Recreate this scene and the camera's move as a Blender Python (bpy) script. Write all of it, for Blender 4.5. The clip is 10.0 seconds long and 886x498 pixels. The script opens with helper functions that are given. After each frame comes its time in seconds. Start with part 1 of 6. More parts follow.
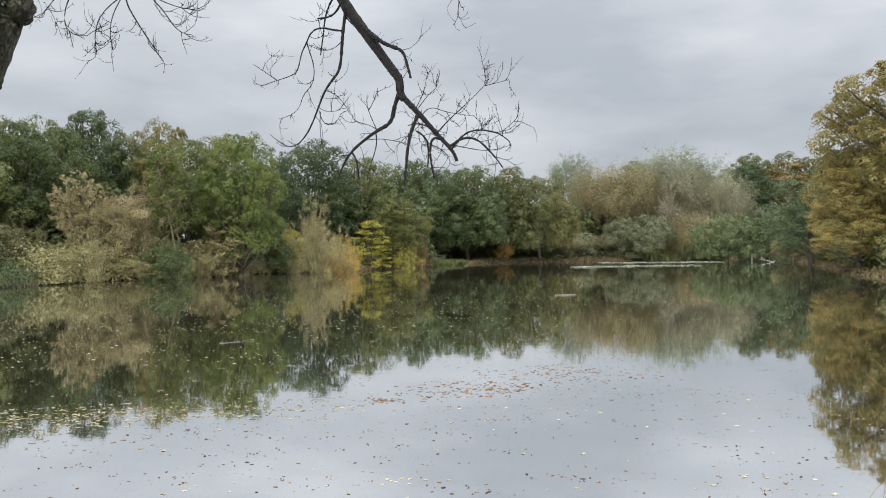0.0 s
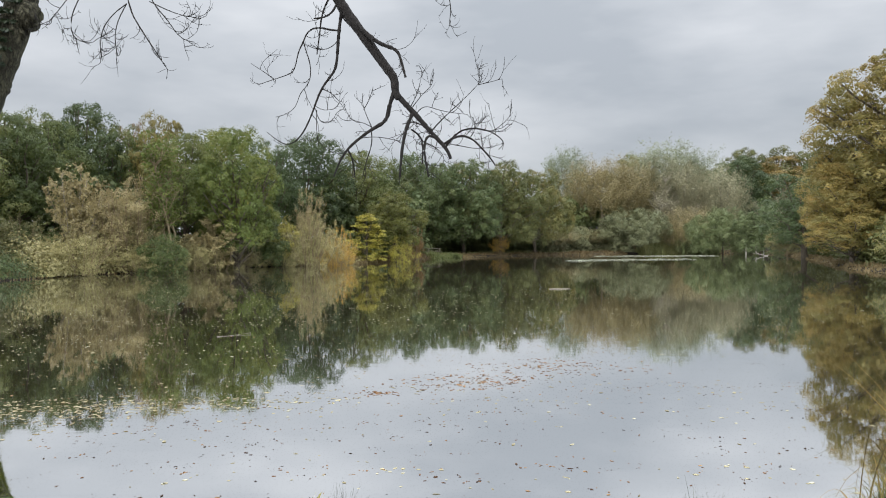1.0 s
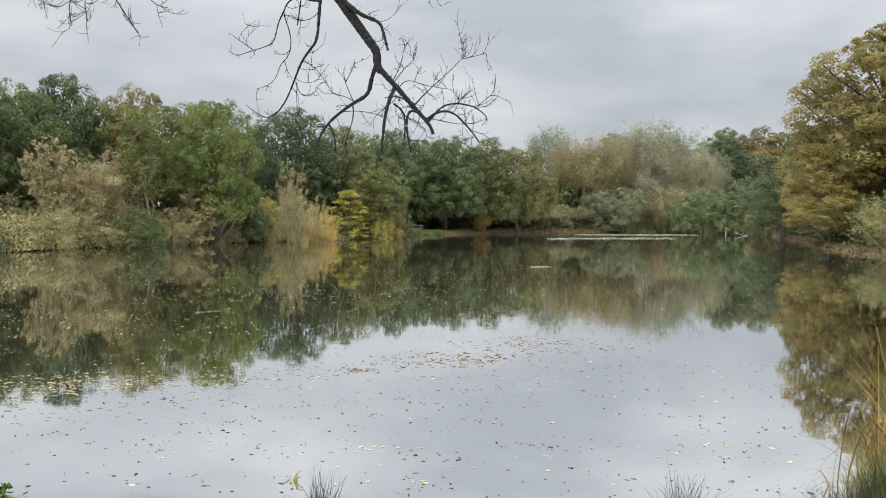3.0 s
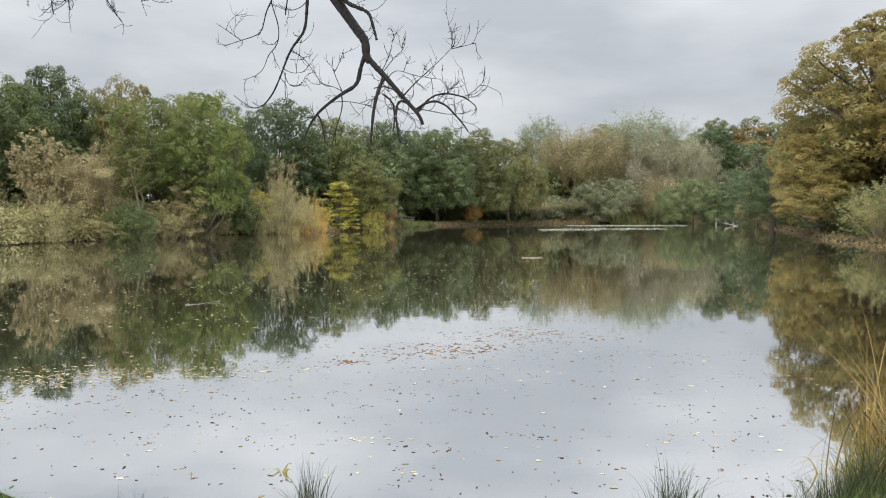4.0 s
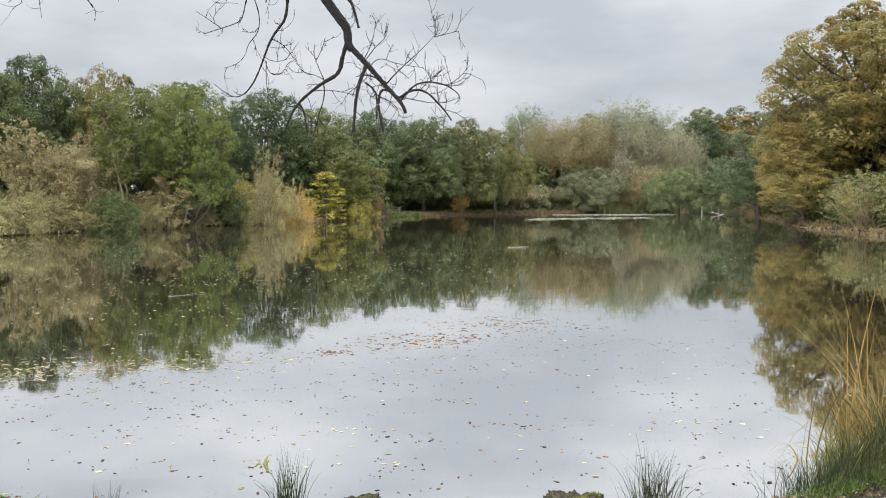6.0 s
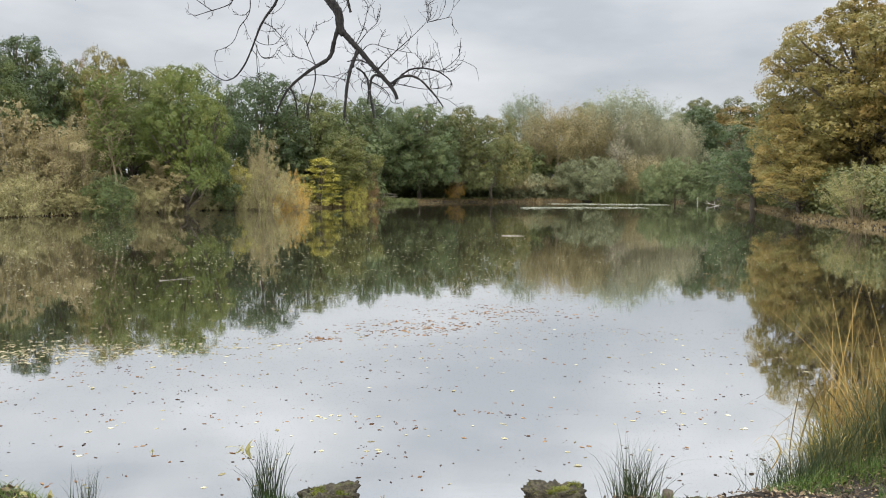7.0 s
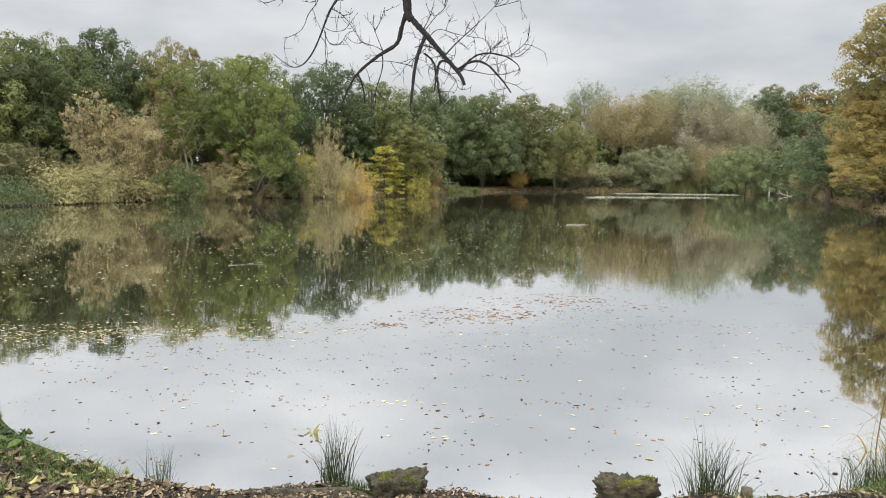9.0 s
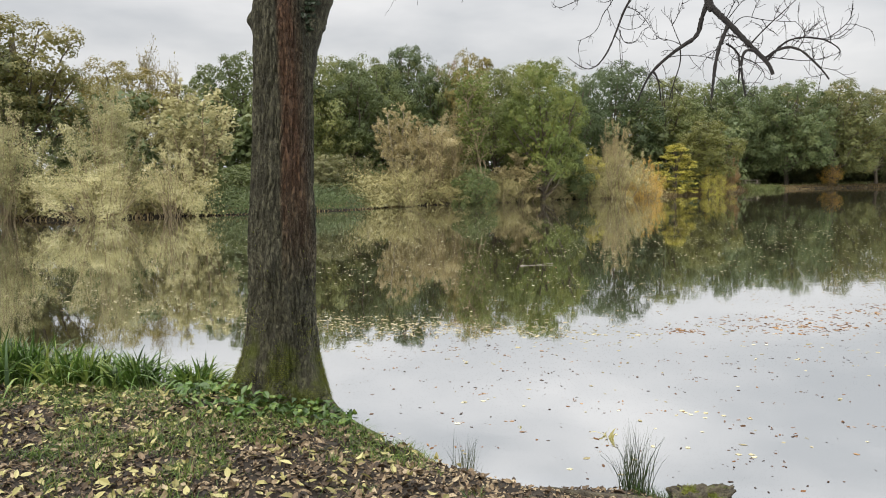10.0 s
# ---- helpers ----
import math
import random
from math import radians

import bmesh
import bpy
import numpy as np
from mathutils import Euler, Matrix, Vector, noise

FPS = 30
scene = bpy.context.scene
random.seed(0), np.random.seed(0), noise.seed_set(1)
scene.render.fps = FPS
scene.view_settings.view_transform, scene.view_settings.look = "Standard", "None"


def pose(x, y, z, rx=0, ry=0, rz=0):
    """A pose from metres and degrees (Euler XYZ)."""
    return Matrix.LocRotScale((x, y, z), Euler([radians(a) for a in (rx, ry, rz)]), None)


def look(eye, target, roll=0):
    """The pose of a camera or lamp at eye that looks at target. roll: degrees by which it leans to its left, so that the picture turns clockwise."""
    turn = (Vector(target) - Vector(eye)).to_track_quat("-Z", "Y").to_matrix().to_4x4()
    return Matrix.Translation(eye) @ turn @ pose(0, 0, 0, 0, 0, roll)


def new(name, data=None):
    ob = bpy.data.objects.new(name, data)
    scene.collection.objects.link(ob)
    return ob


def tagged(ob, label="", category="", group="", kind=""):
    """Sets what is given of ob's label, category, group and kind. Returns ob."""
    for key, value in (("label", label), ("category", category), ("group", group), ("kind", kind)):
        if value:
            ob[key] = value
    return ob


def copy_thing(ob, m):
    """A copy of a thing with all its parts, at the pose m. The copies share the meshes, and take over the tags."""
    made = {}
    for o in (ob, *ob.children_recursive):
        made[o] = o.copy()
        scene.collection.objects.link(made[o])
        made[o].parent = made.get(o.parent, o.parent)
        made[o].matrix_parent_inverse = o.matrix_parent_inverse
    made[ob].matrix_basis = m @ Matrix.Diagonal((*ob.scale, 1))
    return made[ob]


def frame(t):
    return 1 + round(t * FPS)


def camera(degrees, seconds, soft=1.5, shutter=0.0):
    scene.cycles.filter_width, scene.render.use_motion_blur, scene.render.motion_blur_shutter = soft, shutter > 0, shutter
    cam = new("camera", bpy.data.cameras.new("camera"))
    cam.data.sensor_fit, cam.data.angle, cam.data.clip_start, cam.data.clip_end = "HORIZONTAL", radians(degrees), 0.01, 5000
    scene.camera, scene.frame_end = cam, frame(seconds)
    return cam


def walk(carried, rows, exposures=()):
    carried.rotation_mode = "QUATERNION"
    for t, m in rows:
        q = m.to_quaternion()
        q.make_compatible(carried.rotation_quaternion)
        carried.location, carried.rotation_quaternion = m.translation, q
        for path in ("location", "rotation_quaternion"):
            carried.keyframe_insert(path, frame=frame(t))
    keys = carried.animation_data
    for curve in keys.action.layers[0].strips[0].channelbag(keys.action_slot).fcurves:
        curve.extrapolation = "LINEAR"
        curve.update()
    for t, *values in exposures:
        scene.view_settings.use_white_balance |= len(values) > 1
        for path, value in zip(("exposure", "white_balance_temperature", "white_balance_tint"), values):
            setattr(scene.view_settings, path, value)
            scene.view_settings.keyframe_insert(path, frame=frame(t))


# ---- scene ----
cam = camera(59.7, 10.0, 1.0)
PATH = [
    (0, (-0.191, -1.242, 1.877), (-0.186, 0.758, 1.875), -0.3),
    (0.5, (-0.176, -1.325, 1.891), (-0.166, 0.675, 1.882), -0.3),
    (1, (-0.167, -1.455, 1.917), (-0.151, 0.545, 1.897), -0.2),
    (1.5, (-0.181, -1.368, 1.911), (-0.154, 0.632, 1.879), -0.1),
    (2, (-0.173, -1.342, 1.907), (-0.136, 0.657, 1.86), 0.1),
    (2.5, (-0.169, -1.353, 1.91), (-0.119, 0.645, 1.846), 0.3),
    (4, (-0.144, -1.326, 1.901), (-0.059, 0.67, 1.8), 0.1),
    (4.5, (-0.137, -1.298, 1.892), (-0.042, 0.697, 1.784), -0.0),
    (5, (-0.129, -1.301, 1.89), (-0.023, 0.693, 1.778), -0.2),
    (5.5, (-0.117, -1.295, 1.892), (-0.002, 0.698, 1.775), -0.3),
    (7, (-0.017, -1.252, 1.889), (0.111, 0.738, 1.73), 0.6),
    (7.5, (0.013, -1.234, 1.875), (0.153, 0.753, 1.697), 1.1),
    (8, (0.008, -1.229, 1.868), (0.151, 0.756, 1.674), 1.5),
    (8.5, (-0.02, -1.19, 1.868), (0.126, 0.794, 1.664), 1.5),
    (8.7, (-0.023, -1.175, 1.86), (0.1, 0.811, 1.659), 1.3),
    (9, (-0.067, -1.18, 1.86), (-0.098, 0.81, 1.671), 0.8),
    (9.2, (-0.085, -1.168, 1.855), (-0.254, 0.816, 1.672), 0.4),
    (9.3, (-0.097, -1.19, 1.855), (-0.357, 0.785, 1.674), 0.1),
    (9.5, (-0.119, -1.175, 1.866), (-0.602, 0.757, 1.682), -0.2),
    (9.7, (-0.115, -1.166, 1.849), (-0.757, 0.72, 1.67), -0.7),
    (10, (-0.142, -1.186, 1.867), (-0.888, 0.66, 1.68), -0.7),
]
walk(cam, [(t, look(eye, target, roll)) for t, eye, target, roll in PATH],
     [(0.0, -0.14, 6420, 10), (2.5, -0.11, 6500, 10), (4.0, -0.02, 6550, 10), (7.5, 0.06, 6600, 10), (8.7, 0.09, 6700, 10), (10.0, 0.12, 6880, 11)])

# ---- world and light: a bright, high overcast ----
world = bpy.data.worlds.new("overcast_sky")
scene.world = world
world.use_nodes = True
wn, wl = world.node_tree.nodes, world.node_tree.links
wn.clear()
w_out, w_bg = wn.new("ShaderNodeOutputWorld"), wn.new("ShaderNodeBackground")
w_sky = wn.new("ShaderNodeTexSky")
w_sky.sky_type, w_sky.sun_disc = "NISHITA", False
w_sky.sun_elevation, w_sky.sun_rotation = radians(47), radians(204)
w_co, w_sep = wn.new("ShaderNodeTexCoord"), wn.new("ShaderNodeSeparateXYZ")
w_map = wn.new("ShaderNodeMapping")
w_map.inputs["Scale"].default_value = (2.2, 2.2, 7.0)
w_noise = wn.new("ShaderNodeTexNoise")
w_noise.inputs["Scale"].default_value = 1.35
w_noise.inputs["Detail"].default_value = 5
w_noise.inputs["Roughness"].default_value = 0.5
w_cloud = wn.new("ShaderNodeValToRGB")
w_cloud.color_ramp.elements[0].position, w_cloud.color_ramp.elements[0].color = 0.36, (0.555, 0.595, 0.645, 1)
w_cloud.color_ramp.elements[1].position, w_cloud.color_ramp.elements[1].color = 0.64, (0.835, 0.862, 0.900, 1)
w_rise = wn.new("ShaderNodeMapRange")
for key, value in (("From Min", 0.36), ("From Max", 0.90), ("To Min", 1.0), ("To Max", 4.6)):
    w_rise.inputs[key].default_value = value
w_low = wn.new("ShaderNodeMapRange")
for key, value in (("From Min", 0.06), ("From Max", 0.30), ("To Min", 0.86), ("To Max", 1.06)):
    w_low.inputs[key].default_value = value
w_both = wn.new("ShaderNodeMath")
w_both.operation = "MULTIPLY"
w_mul = wn.new("ShaderNodeVectorMath")
w_mul.operation = "SCALE"
w_dim = wn.new("ShaderNodeVectorMath")
w_dim.operation = "SCALE"
w_dim.inputs["Scale"].default_value = 0.10
w_mix = wn.new("ShaderNodeMix")
w_mix.data_type = "RGBA"
w_mix.inputs["Factor"].default_value = 0.93
wl.new(w_co.outputs["Generated"], w_map.inputs["Vector"])
wl.new(w_map.outputs["Vector"], w_noise.inputs["Vector"])
wl.new(w_noise.outputs["Fac"], w_cloud.inputs["Fac"])
wl.new(w_co.outputs["Generated"], w_sep.inputs["Vector"])
wl.new(w_sep.outputs["Z"], w_rise.inputs["Value"])
wl.new(w_cloud.outputs["Color"], w_mul.inputs[0])
wl.new(w_sep.outputs["Z"], w_low.inputs["Value"])
wl.new(w_rise.outputs["Result"], w_both.inputs[0])
wl.new(w_low.outputs["Result"], w_both.inputs[1])
wl.new(w_both.outputs["Value"], w_mul.inputs["Scale"])
wl.new(w_sky.outputs["Color"], w_dim.inputs[0])
wl.new(w_dim.outputs["Vector"], w_mix.inputs["A"])
wl.new(w_mul.outputs["Vector"], w_mix.inputs["B"])
wl.new(w_mix.outputs["Result"], w_bg.inputs["Color"])
w_bg.inputs["Strength"].default_value = 1.0
wl.new(w_bg.outputs["Background"], w_out.inputs["Surface"])

sun = new("sun", bpy.data.lights.new("sun", "SUN"))
sun.data.energy, sun.data.angle, sun.data.color = 2.6, radians(45), (1.0, 0.96, 0.9)
sun.matrix_world = look((-22, -20, 58), (0, 30, 0))


# ---- materials ----
def nodes_of(name):
    m = bpy.data.materials.new(name)
    m.use_nodes = True
    return m, m.node_tree.nodes, m.node_tree.links, m.node_tree.nodes["Principled BSDF"]


def ramp(nodes, stops):
    r = nodes.new("ShaderNodeValToRGB")
    while len(r.color_ramp.elements) < len(stops):
        r.color_ramp.elements.new(0.5)
    for e, (p, c) in zip(r.color_ramp.elements, stops):
        e.position, e.color = p, (*c, 1)
    return r


def noise_of(nodes, links, scale, detail=4, space="Object", stretch=(1, 1, 1), rough=0.55):
    co, mp, nz = nodes.new("ShaderNodeTexCoord"), nodes.new("ShaderNodeMapping"), nodes.new("ShaderNodeTexNoise")
    mp.inputs["Scale"].default_value = stretch
    nz.inputs["Scale"].default_value, nz.inputs["Detail"].default_value, nz.inputs["Roughness"].default_value = scale, detail, rough
    links.new(co.outputs[space], mp.inputs["Vector"])
    links.new(mp.outputs["Vector"], nz.inputs["Vector"])
    return nz


def mixed(nodes, links, fac, a, b, blend="MIX"):
    m = nodes.new("ShaderNodeMix")
    m.data_type, m.blend_type = "RGBA", blend
    for key, v in (("Factor", fac), ("A", a), ("B", b)):
        if isinstance(v, (int, float)):
            m.inputs[key].default_value = v
        elif isinstance(v, tuple):
            m.inputs[key].default_value = (*v, 1)
        else:
            links.new(v, m.inputs[key])
    return m.outputs["Result"]


def leaf_material(name, stops, thin=0.28, gloss=0.5, patch=0.6, space="Object", spread=0.5, shine=0.35, grain=0.16):
    """Leaves: each one has its own shade, each tree its own tone, with patches over the crown."""
    m, n, l, p = nodes_of(name)
    geo, info = n.new("ShaderNodeNewGeometry"), n.new("ShaderNodeObjectInfo")
    nz = noise_of(n, l, patch, 2, space)
    a, b, c = n.new("ShaderNodeMath"), n.new("ShaderNodeMath"), n.new("ShaderNodeMath")
    a.operation = b.operation = c.operation = "MULTIPLY_ADD"
    l.new(geo.outputs["Random Per Island"], a.inputs[0])
    a.inputs[1].default_value, a.inputs[2].default_value = grain, -0.135 - grain / 2
    l.new(nz.outputs["Fac"], b.inputs[0])
    b.inputs[1].default_value = 0.9
    l.new(a.outputs[0], b.inputs[2])
    l.new(info.outputs["Random"], c.inputs[0])
    c.inputs[1].default_value = spread if spread else 0.02
    l.new(b.outputs[0], c.inputs[2])
    r = ramp(n, stops)
    l.new(c.outputs[0], r.inputs["Fac"])
    l.new(r.outputs["Color"], p.inputs["Base Color"])
    p.inputs["Roughness"].default_value = gloss
    p.inputs["Specular IOR Level"].default_value = shine
    t, mx = n.new("ShaderNodeBsdfTranslucent"), n.new("ShaderNodeMixShader")
    l.new(r.outputs["Color"], t.inputs["Color"])
    mx.inputs[0].default_value = thin
    l.new(p.outputs[0], mx.inputs[1])
    l.new(t.outputs[0], mx.inputs[2])
    l.new(mx.outputs[0], n["Material Output"].inputs["Surface"])
    return m


def rough_material(name, stops, scale, detail=6, bump=0.4, gloss=0.85, stretch=(1, 1, 1), fine=None, space="Object", depth=0.02):
    """A dull surface with two scales of colour and relief."""
    m, n, l, p = nodes_of(name)
    big = noise_of(n, l, scale, detail, space, stretch, 0.62)
    small = noise_of(n, l, fine or scale * 6, 3, space, stretch)
    r = ramp(n, stops)
    mid = n.new("ShaderNodeMath")
    mid.operation = "MULTIPLY_ADD"
    l.new(small.outputs["Fac"], mid.inputs[0])
    mid.inputs[1].default_value = 0.4
    sub = n.new("ShaderNodeMath")
    sub.operation = "SUBTRACT"
    l.new(big.outputs["Fac"], sub.inputs[0])
    sub.inputs[1].default_value = 0.2
    l.new(sub.outputs[0], mid.inputs[2])
    l.new(mid.outputs[0], r.inputs["Fac"])
    l.new(r.outputs["Color"], p.inputs["Base Color"])
    p.inputs["Roughness"].default_value = gloss
    p.inputs["Specular IOR Level"].default_value = 0.25
    bp = n.new("ShaderNodeBump")
    bp.inputs["Strength"].default_value, bp.inputs["Distance"].default_value = bump, depth
    l.new(mid.outputs[0], bp.inputs["Height"])
    l.new(bp.outputs["Normal"], p.inputs["Normal"])
    return m


OAK = leaf_material("oak_leaves", [(0.0, (0.046, 0.068, 0.022)), (0.5, (0.100, 0.128, 0.038)), (1.0, (0.200, 0.200, 0.060))])
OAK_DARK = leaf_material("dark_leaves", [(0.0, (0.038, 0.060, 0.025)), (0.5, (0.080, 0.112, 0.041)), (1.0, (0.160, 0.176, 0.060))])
OAK_BRIGHT = leaf_material("fresh_green_leaves", [(0.0, (0.050, 0.078, 0.018)), (0.5, (0.112, 0.146, 0.032)), (1.0, (0.262, 0.240, 0.054))])
OLIVE = leaf_material("olive_leaves", [(0.0, (0.058, 0.072, 0.026)), (0.5, (0.126, 0.136, 0.044)), (1.0, (0.260, 0.205, 0.062))])
AUTUMN = leaf_material("turning_oak_leaves", [(0.0, (0.086, 0.094, 0.030)), (0.28, (0.216, 0.184, 0.054)), (0.66, (0.430, 0.288, 0.084))], spread=0.0)
AMBER = leaf_material("amber_leaves", [(0.0, (0.140, 0.110, 0.035)), (0.5, (0.250, 0.180, 0.055)), (1.0, (0.350, 0.250, 0.080))])
RUST = leaf_material("rust_leaves", [(0.0, (0.120, 0.078, 0.034)), (0.5, (0.215, 0.130, 0.052)), (1.0, (0.300, 0.195, 0.078))])
# grey-green willow, made paler and greyer: distance haze put into the colour
WILLOW = leaf_material("hazy_willow_leaves", [(0.0, (0.127, 0.152, 0.094)), (0.5, (0.224, 0.255, 0.161)), (1.0, (0.333, 0.354, 0.230))], thin=0.45, grain=0.04)
WEEPING = leaf_material("weeping_willow_leaves", [(0.0, (0.062, 0.086, 0.034)), (0.5, (0.115, 0.148, 0.060)), (1.0, (0.190, 0.215, 0.090))], grain=0.18)
SALLOW = leaf_material("sallow_leaves", [(0.0, (0.190, 0.185, 0.085)), (0.5, (0.345, 0.325, 0.160)), (1.0, (0.490, 0.450, 0.235))])
TAN = leaf_material("withered_tan_leaves", [(0.0, (0.160, 0.135, 0.062)), (0.5, (0.310, 0.258, 0.125)), (1.0, (0.420, 0.355, 0.185))])
BUSH = leaf_material("bush_leaves", [(0.0, (0.070, 0.078, 0.034)), (0.5, (0.154, 0.154, 0.064)), (1.0, (0.280, 0.245, 0.098))])
# lighter copy of the olive leaves: front light and haze put into the colour
FAR_LEAF = leaf_material("brightened_olive_bush_leaves", [(0.0, (0.100, 0.116, 0.058)), (0.5, (0.195, 0.205, 0.105)), (1.0, (0.300, 0.295, 0.165))], grain=0.1)
HAZEL = leaf_material("yellow_hazel_leaves", [(0.0, (0.190, 0.195, 0.035)), (0.5, (0.370, 0.335, 0.060)), (1.0, (0.500, 0.430, 0.095))])
HAZEL_GREEN = leaf_material("green_gold_leaves", [(0.0, (0.062, 0.076, 0.020)), (0.5, (0.140, 0.142, 0.034)), (1.0, (0.300, 0.240, 0.050))])
GOLD = leaf_material("gold_leaves", [(0.0, (0.238, 0.168, 0.042)), (0.5, (0.462, 0.294, 0.063)), (1.0, (0.600, 0.364, 0.084))])
# thin brown leaves with the same distance haze mixed into their colour
BARE = leaf_material("hazy_last_leaves", [(0.0, (0.190, 0.178, 0.103)), (0.5, (0.305, 0.287, 0.178)), (1.0, (0.402, 0.380, 0.241))], thin=0.45, grain=0.04)
BIRCH = leaf_material("tawny_birch_leaves", [(0.0, (0.190, 0.163, 0.078)), (0.5, (0.305, 0.255, 0.124)), (1.0, (0.391, 0.328, 0.161))], thin=0.45, grain=0.04)

BARK = rough_material("grey_brown_bark", [(0.25, (0.045, 0.036, 0.027)), (0.75, (0.150, 0.125, 0.095))], 3, stretch=(6, 6, 1))
PALE_BARK = rough_material("pale_bark", [(0.25, (0.170, 0.150, 0.115)), (0.75, (0.360, 0.320, 0.250))], 3, stretch=(3, 3, 1))
TWIG = rough_material("tan_twigs", [(0.25, (0.140, 0.110, 0.070)), (0.75, (0.290, 0.230, 0.140))], 2)
DARK_TWIG = rough_material("dark_twigs", [(0.25, (0.010, 0.009, 0.009)), (0.75, (0.034, 0.030, 0.028))], 20)
DEAD_WOOD = rough_material("bleached_wood", [(0.25, (0.260, 0.240, 0.210)), (0.75, (0.480, 0.450, 0.400))], 6, stretch=(1, 8, 8))
SEDGE = leaf_material("dry_sedge", [(0.0, (0.110, 0.082, 0.040)), (0.5, (0.230, 0.170, 0.085)), (1.0, (0.330, 0.255, 0.130))], patch=0.3)
RUSSET = leaf_material("russet_marsh_growth", [(0.0, (0.090, 0.068, 0.032)), (0.5, (0.185, 0.135, 0.062)), (1.0, (0.260, 0.205, 0.105))], patch=0.3)
HEDGE = leaf_material("tawny_hedge_leaves", [(0.0, (0.145, 0.138, 0.058)), (0.5, (0.295, 0.265, 0.115)), (1.0, (0.415, 0.365, 0.170))], patch=0.45)
YELLOW_GREEN = leaf_material("yellow_green_leaves", [(0.0, (0.125, 0.125, 0.042)), (0.5, (0.250, 0.235, 0.082)), (1.0, (0.370, 0.325, 0.125))])
MARSH = leaf_material("marsh_green", [(0.0, (0.060, 0.080, 0.025)), (0.5, (0.130, 0.150, 0.050)), (1.0, (0.230, 0.225, 0.090))], patch=0.3)


# ---- mesh makers ----
def rng_of(seed):
    return np.random.default_rng(seed)


def mesh_of(name, verts, faces, smooth=False):
    """A mesh from an (n, 3) array and an (m, 3 or 4) array of corners."""
    verts, faces = np.asarray(verts, np.float32).reshape(-1, 3), np.asarray(faces, np.int32)
    me = bpy.data.meshes.new(name)
    me.vertices.add(len(verts))
    me.vertices.foreach_set("co", verts.ravel())
    k = faces.shape[1]
    me.loops.add(faces.size)
    me.loops.foreach_set("vertex_index", faces.ravel())
    me.polygons.add(len(faces))
    me.polygons.foreach_set("loop_start", np.arange(0, faces.size, k, dtype=np.int32))
    me.polygons.foreach_set("use_smooth", np.full(len(faces), smooth))
    me.update(calc_edges=True)
    return me


def part(name, me, material, parent=None, label=""):
    """One mesh object under a thing or a part. Its material is its own, so that alike meshes can be shared."""
    if isinstance(me, bmesh.types.BMesh):
        bm, me = me, bpy.data.meshes.new(name)
        bm.to_mesh(me)
        bm.free()
    if not me.materials:
        me.materials.append(material)
    ob = new(name, me)
    ob.material_slots[0].link = "OBJECT"
    ob.material_slots[0].material = material
    if parent:
        ob.parent = parent
    return tagged(ob, label)


def unit(v):
    return v / np.maximum(np.linalg.norm(v, axis=-1, keepdims=True), 1e-9)


def leaf_quads(rng, at, normal, size, slim=0.62):
    """Folded lozenge leaves: verts and quads."""
    n = len(at)
    normal = unit(normal)
    along = unit(np.cross(normal, rng.normal(size=(n, 3))))
    side = np.cross(normal, along)
    s = np.asarray(size).reshape(-1, 1) * np.ones((n, 1))
    fold = normal * s * 0.16
    v = np.stack([at - along * s * 0.5, at + side * s * slim * 0.5 + fold, at + along * s * 0.5, at - side * s * slim * 0.5 + fold], 1)
    return v.reshape(-1, 3), np.arange(4 * n).reshape(-1, 4)


def leaf_tris(rng, at, normal, size, slim=0.7, lay=None):
    """Three-cornered leaf sprays, for crowns seen from afar. lay: the ways along which they lie."""
    n = len(at)
    normal = unit(normal)
    along = unit(np.cross(normal, rng.normal(size=(n, 3)) if lay is None else np.cross(lay, normal)))
    side = np.cross(normal, along)
    s = np.asarray(size).reshape(-1, 1) * np.ones((n, 1)) * 1.25
    k = rng.uniform(-0.25, 0.25, (n, 1))
    v = np.stack([at - along * s * 0.4 + side * s * k, at + side * s * slim * 0.5 + along * s * 0.25, at - side * s * slim * 0.5 + along * s * 0.35], 1)
    return v.reshape(-1, 3), np.arange(3 * n).reshape(-1, 3)


def tube(points, radii, sides=6):
    """A tapered tube along a line: verts and quads."""
    p, r = np.asarray(points, float), np.asarray(radii, float)
    t = unit(np.gradient(p, axis=0))
    up = np.array([0.0, 0.0, 1.0]) if abs(t[0][2]) < 0.9 else np.array([1.0, 0.0, 0.0])
    u = unit(np.cross(t, up))
    w = np.cross(t, u)
    a = np.arange(sides) * 2 * np.pi / sides
    v = p[:, None] + r[:, None, None] * (np.cos(a)[None, :, None] * u[:, None] + np.sin(a)[None, :, None] * w[:, None])
    k = len(p)
    i, j = np.meshgrid(np.arange(k - 1), np.arange(sides), indexing="ij")
    f = np.stack([i * sides + j, i * sides + (j + 1) % sides, (i + 1) * sides + (j + 1) % sides, (i + 1) * sides + j], -1).reshape(-1, 4)
    return v.reshape(-1, 3), f


def merged(pieces):
    """Several (verts, faces) as one."""
    vs, fs, n = [], [], 0
    for v, f in pieces:
        vs.append(v)
        fs.append(f + n)
        n += len(v)
    return np.concatenate(vs), np.concatenate(fs)


def bend(a, b, rng, sway=0.15, steps=6):
    """A slightly crooked line from a to b."""
    a, b = np.asarray(a, float), np.asarray(b, float)
    t = np.linspace(0, 1, steps)[:, None]
    off = rng.normal(size=(steps, 3)) * sway * np.linalg.norm(b - a) / steps
    off[0] = off[-1] = 0
    return a + (b - a) * t + np.cumsum(off, 0) * (1 - t) * np.sin(np.pi * np.clip(t * 1.2, 0, 1))


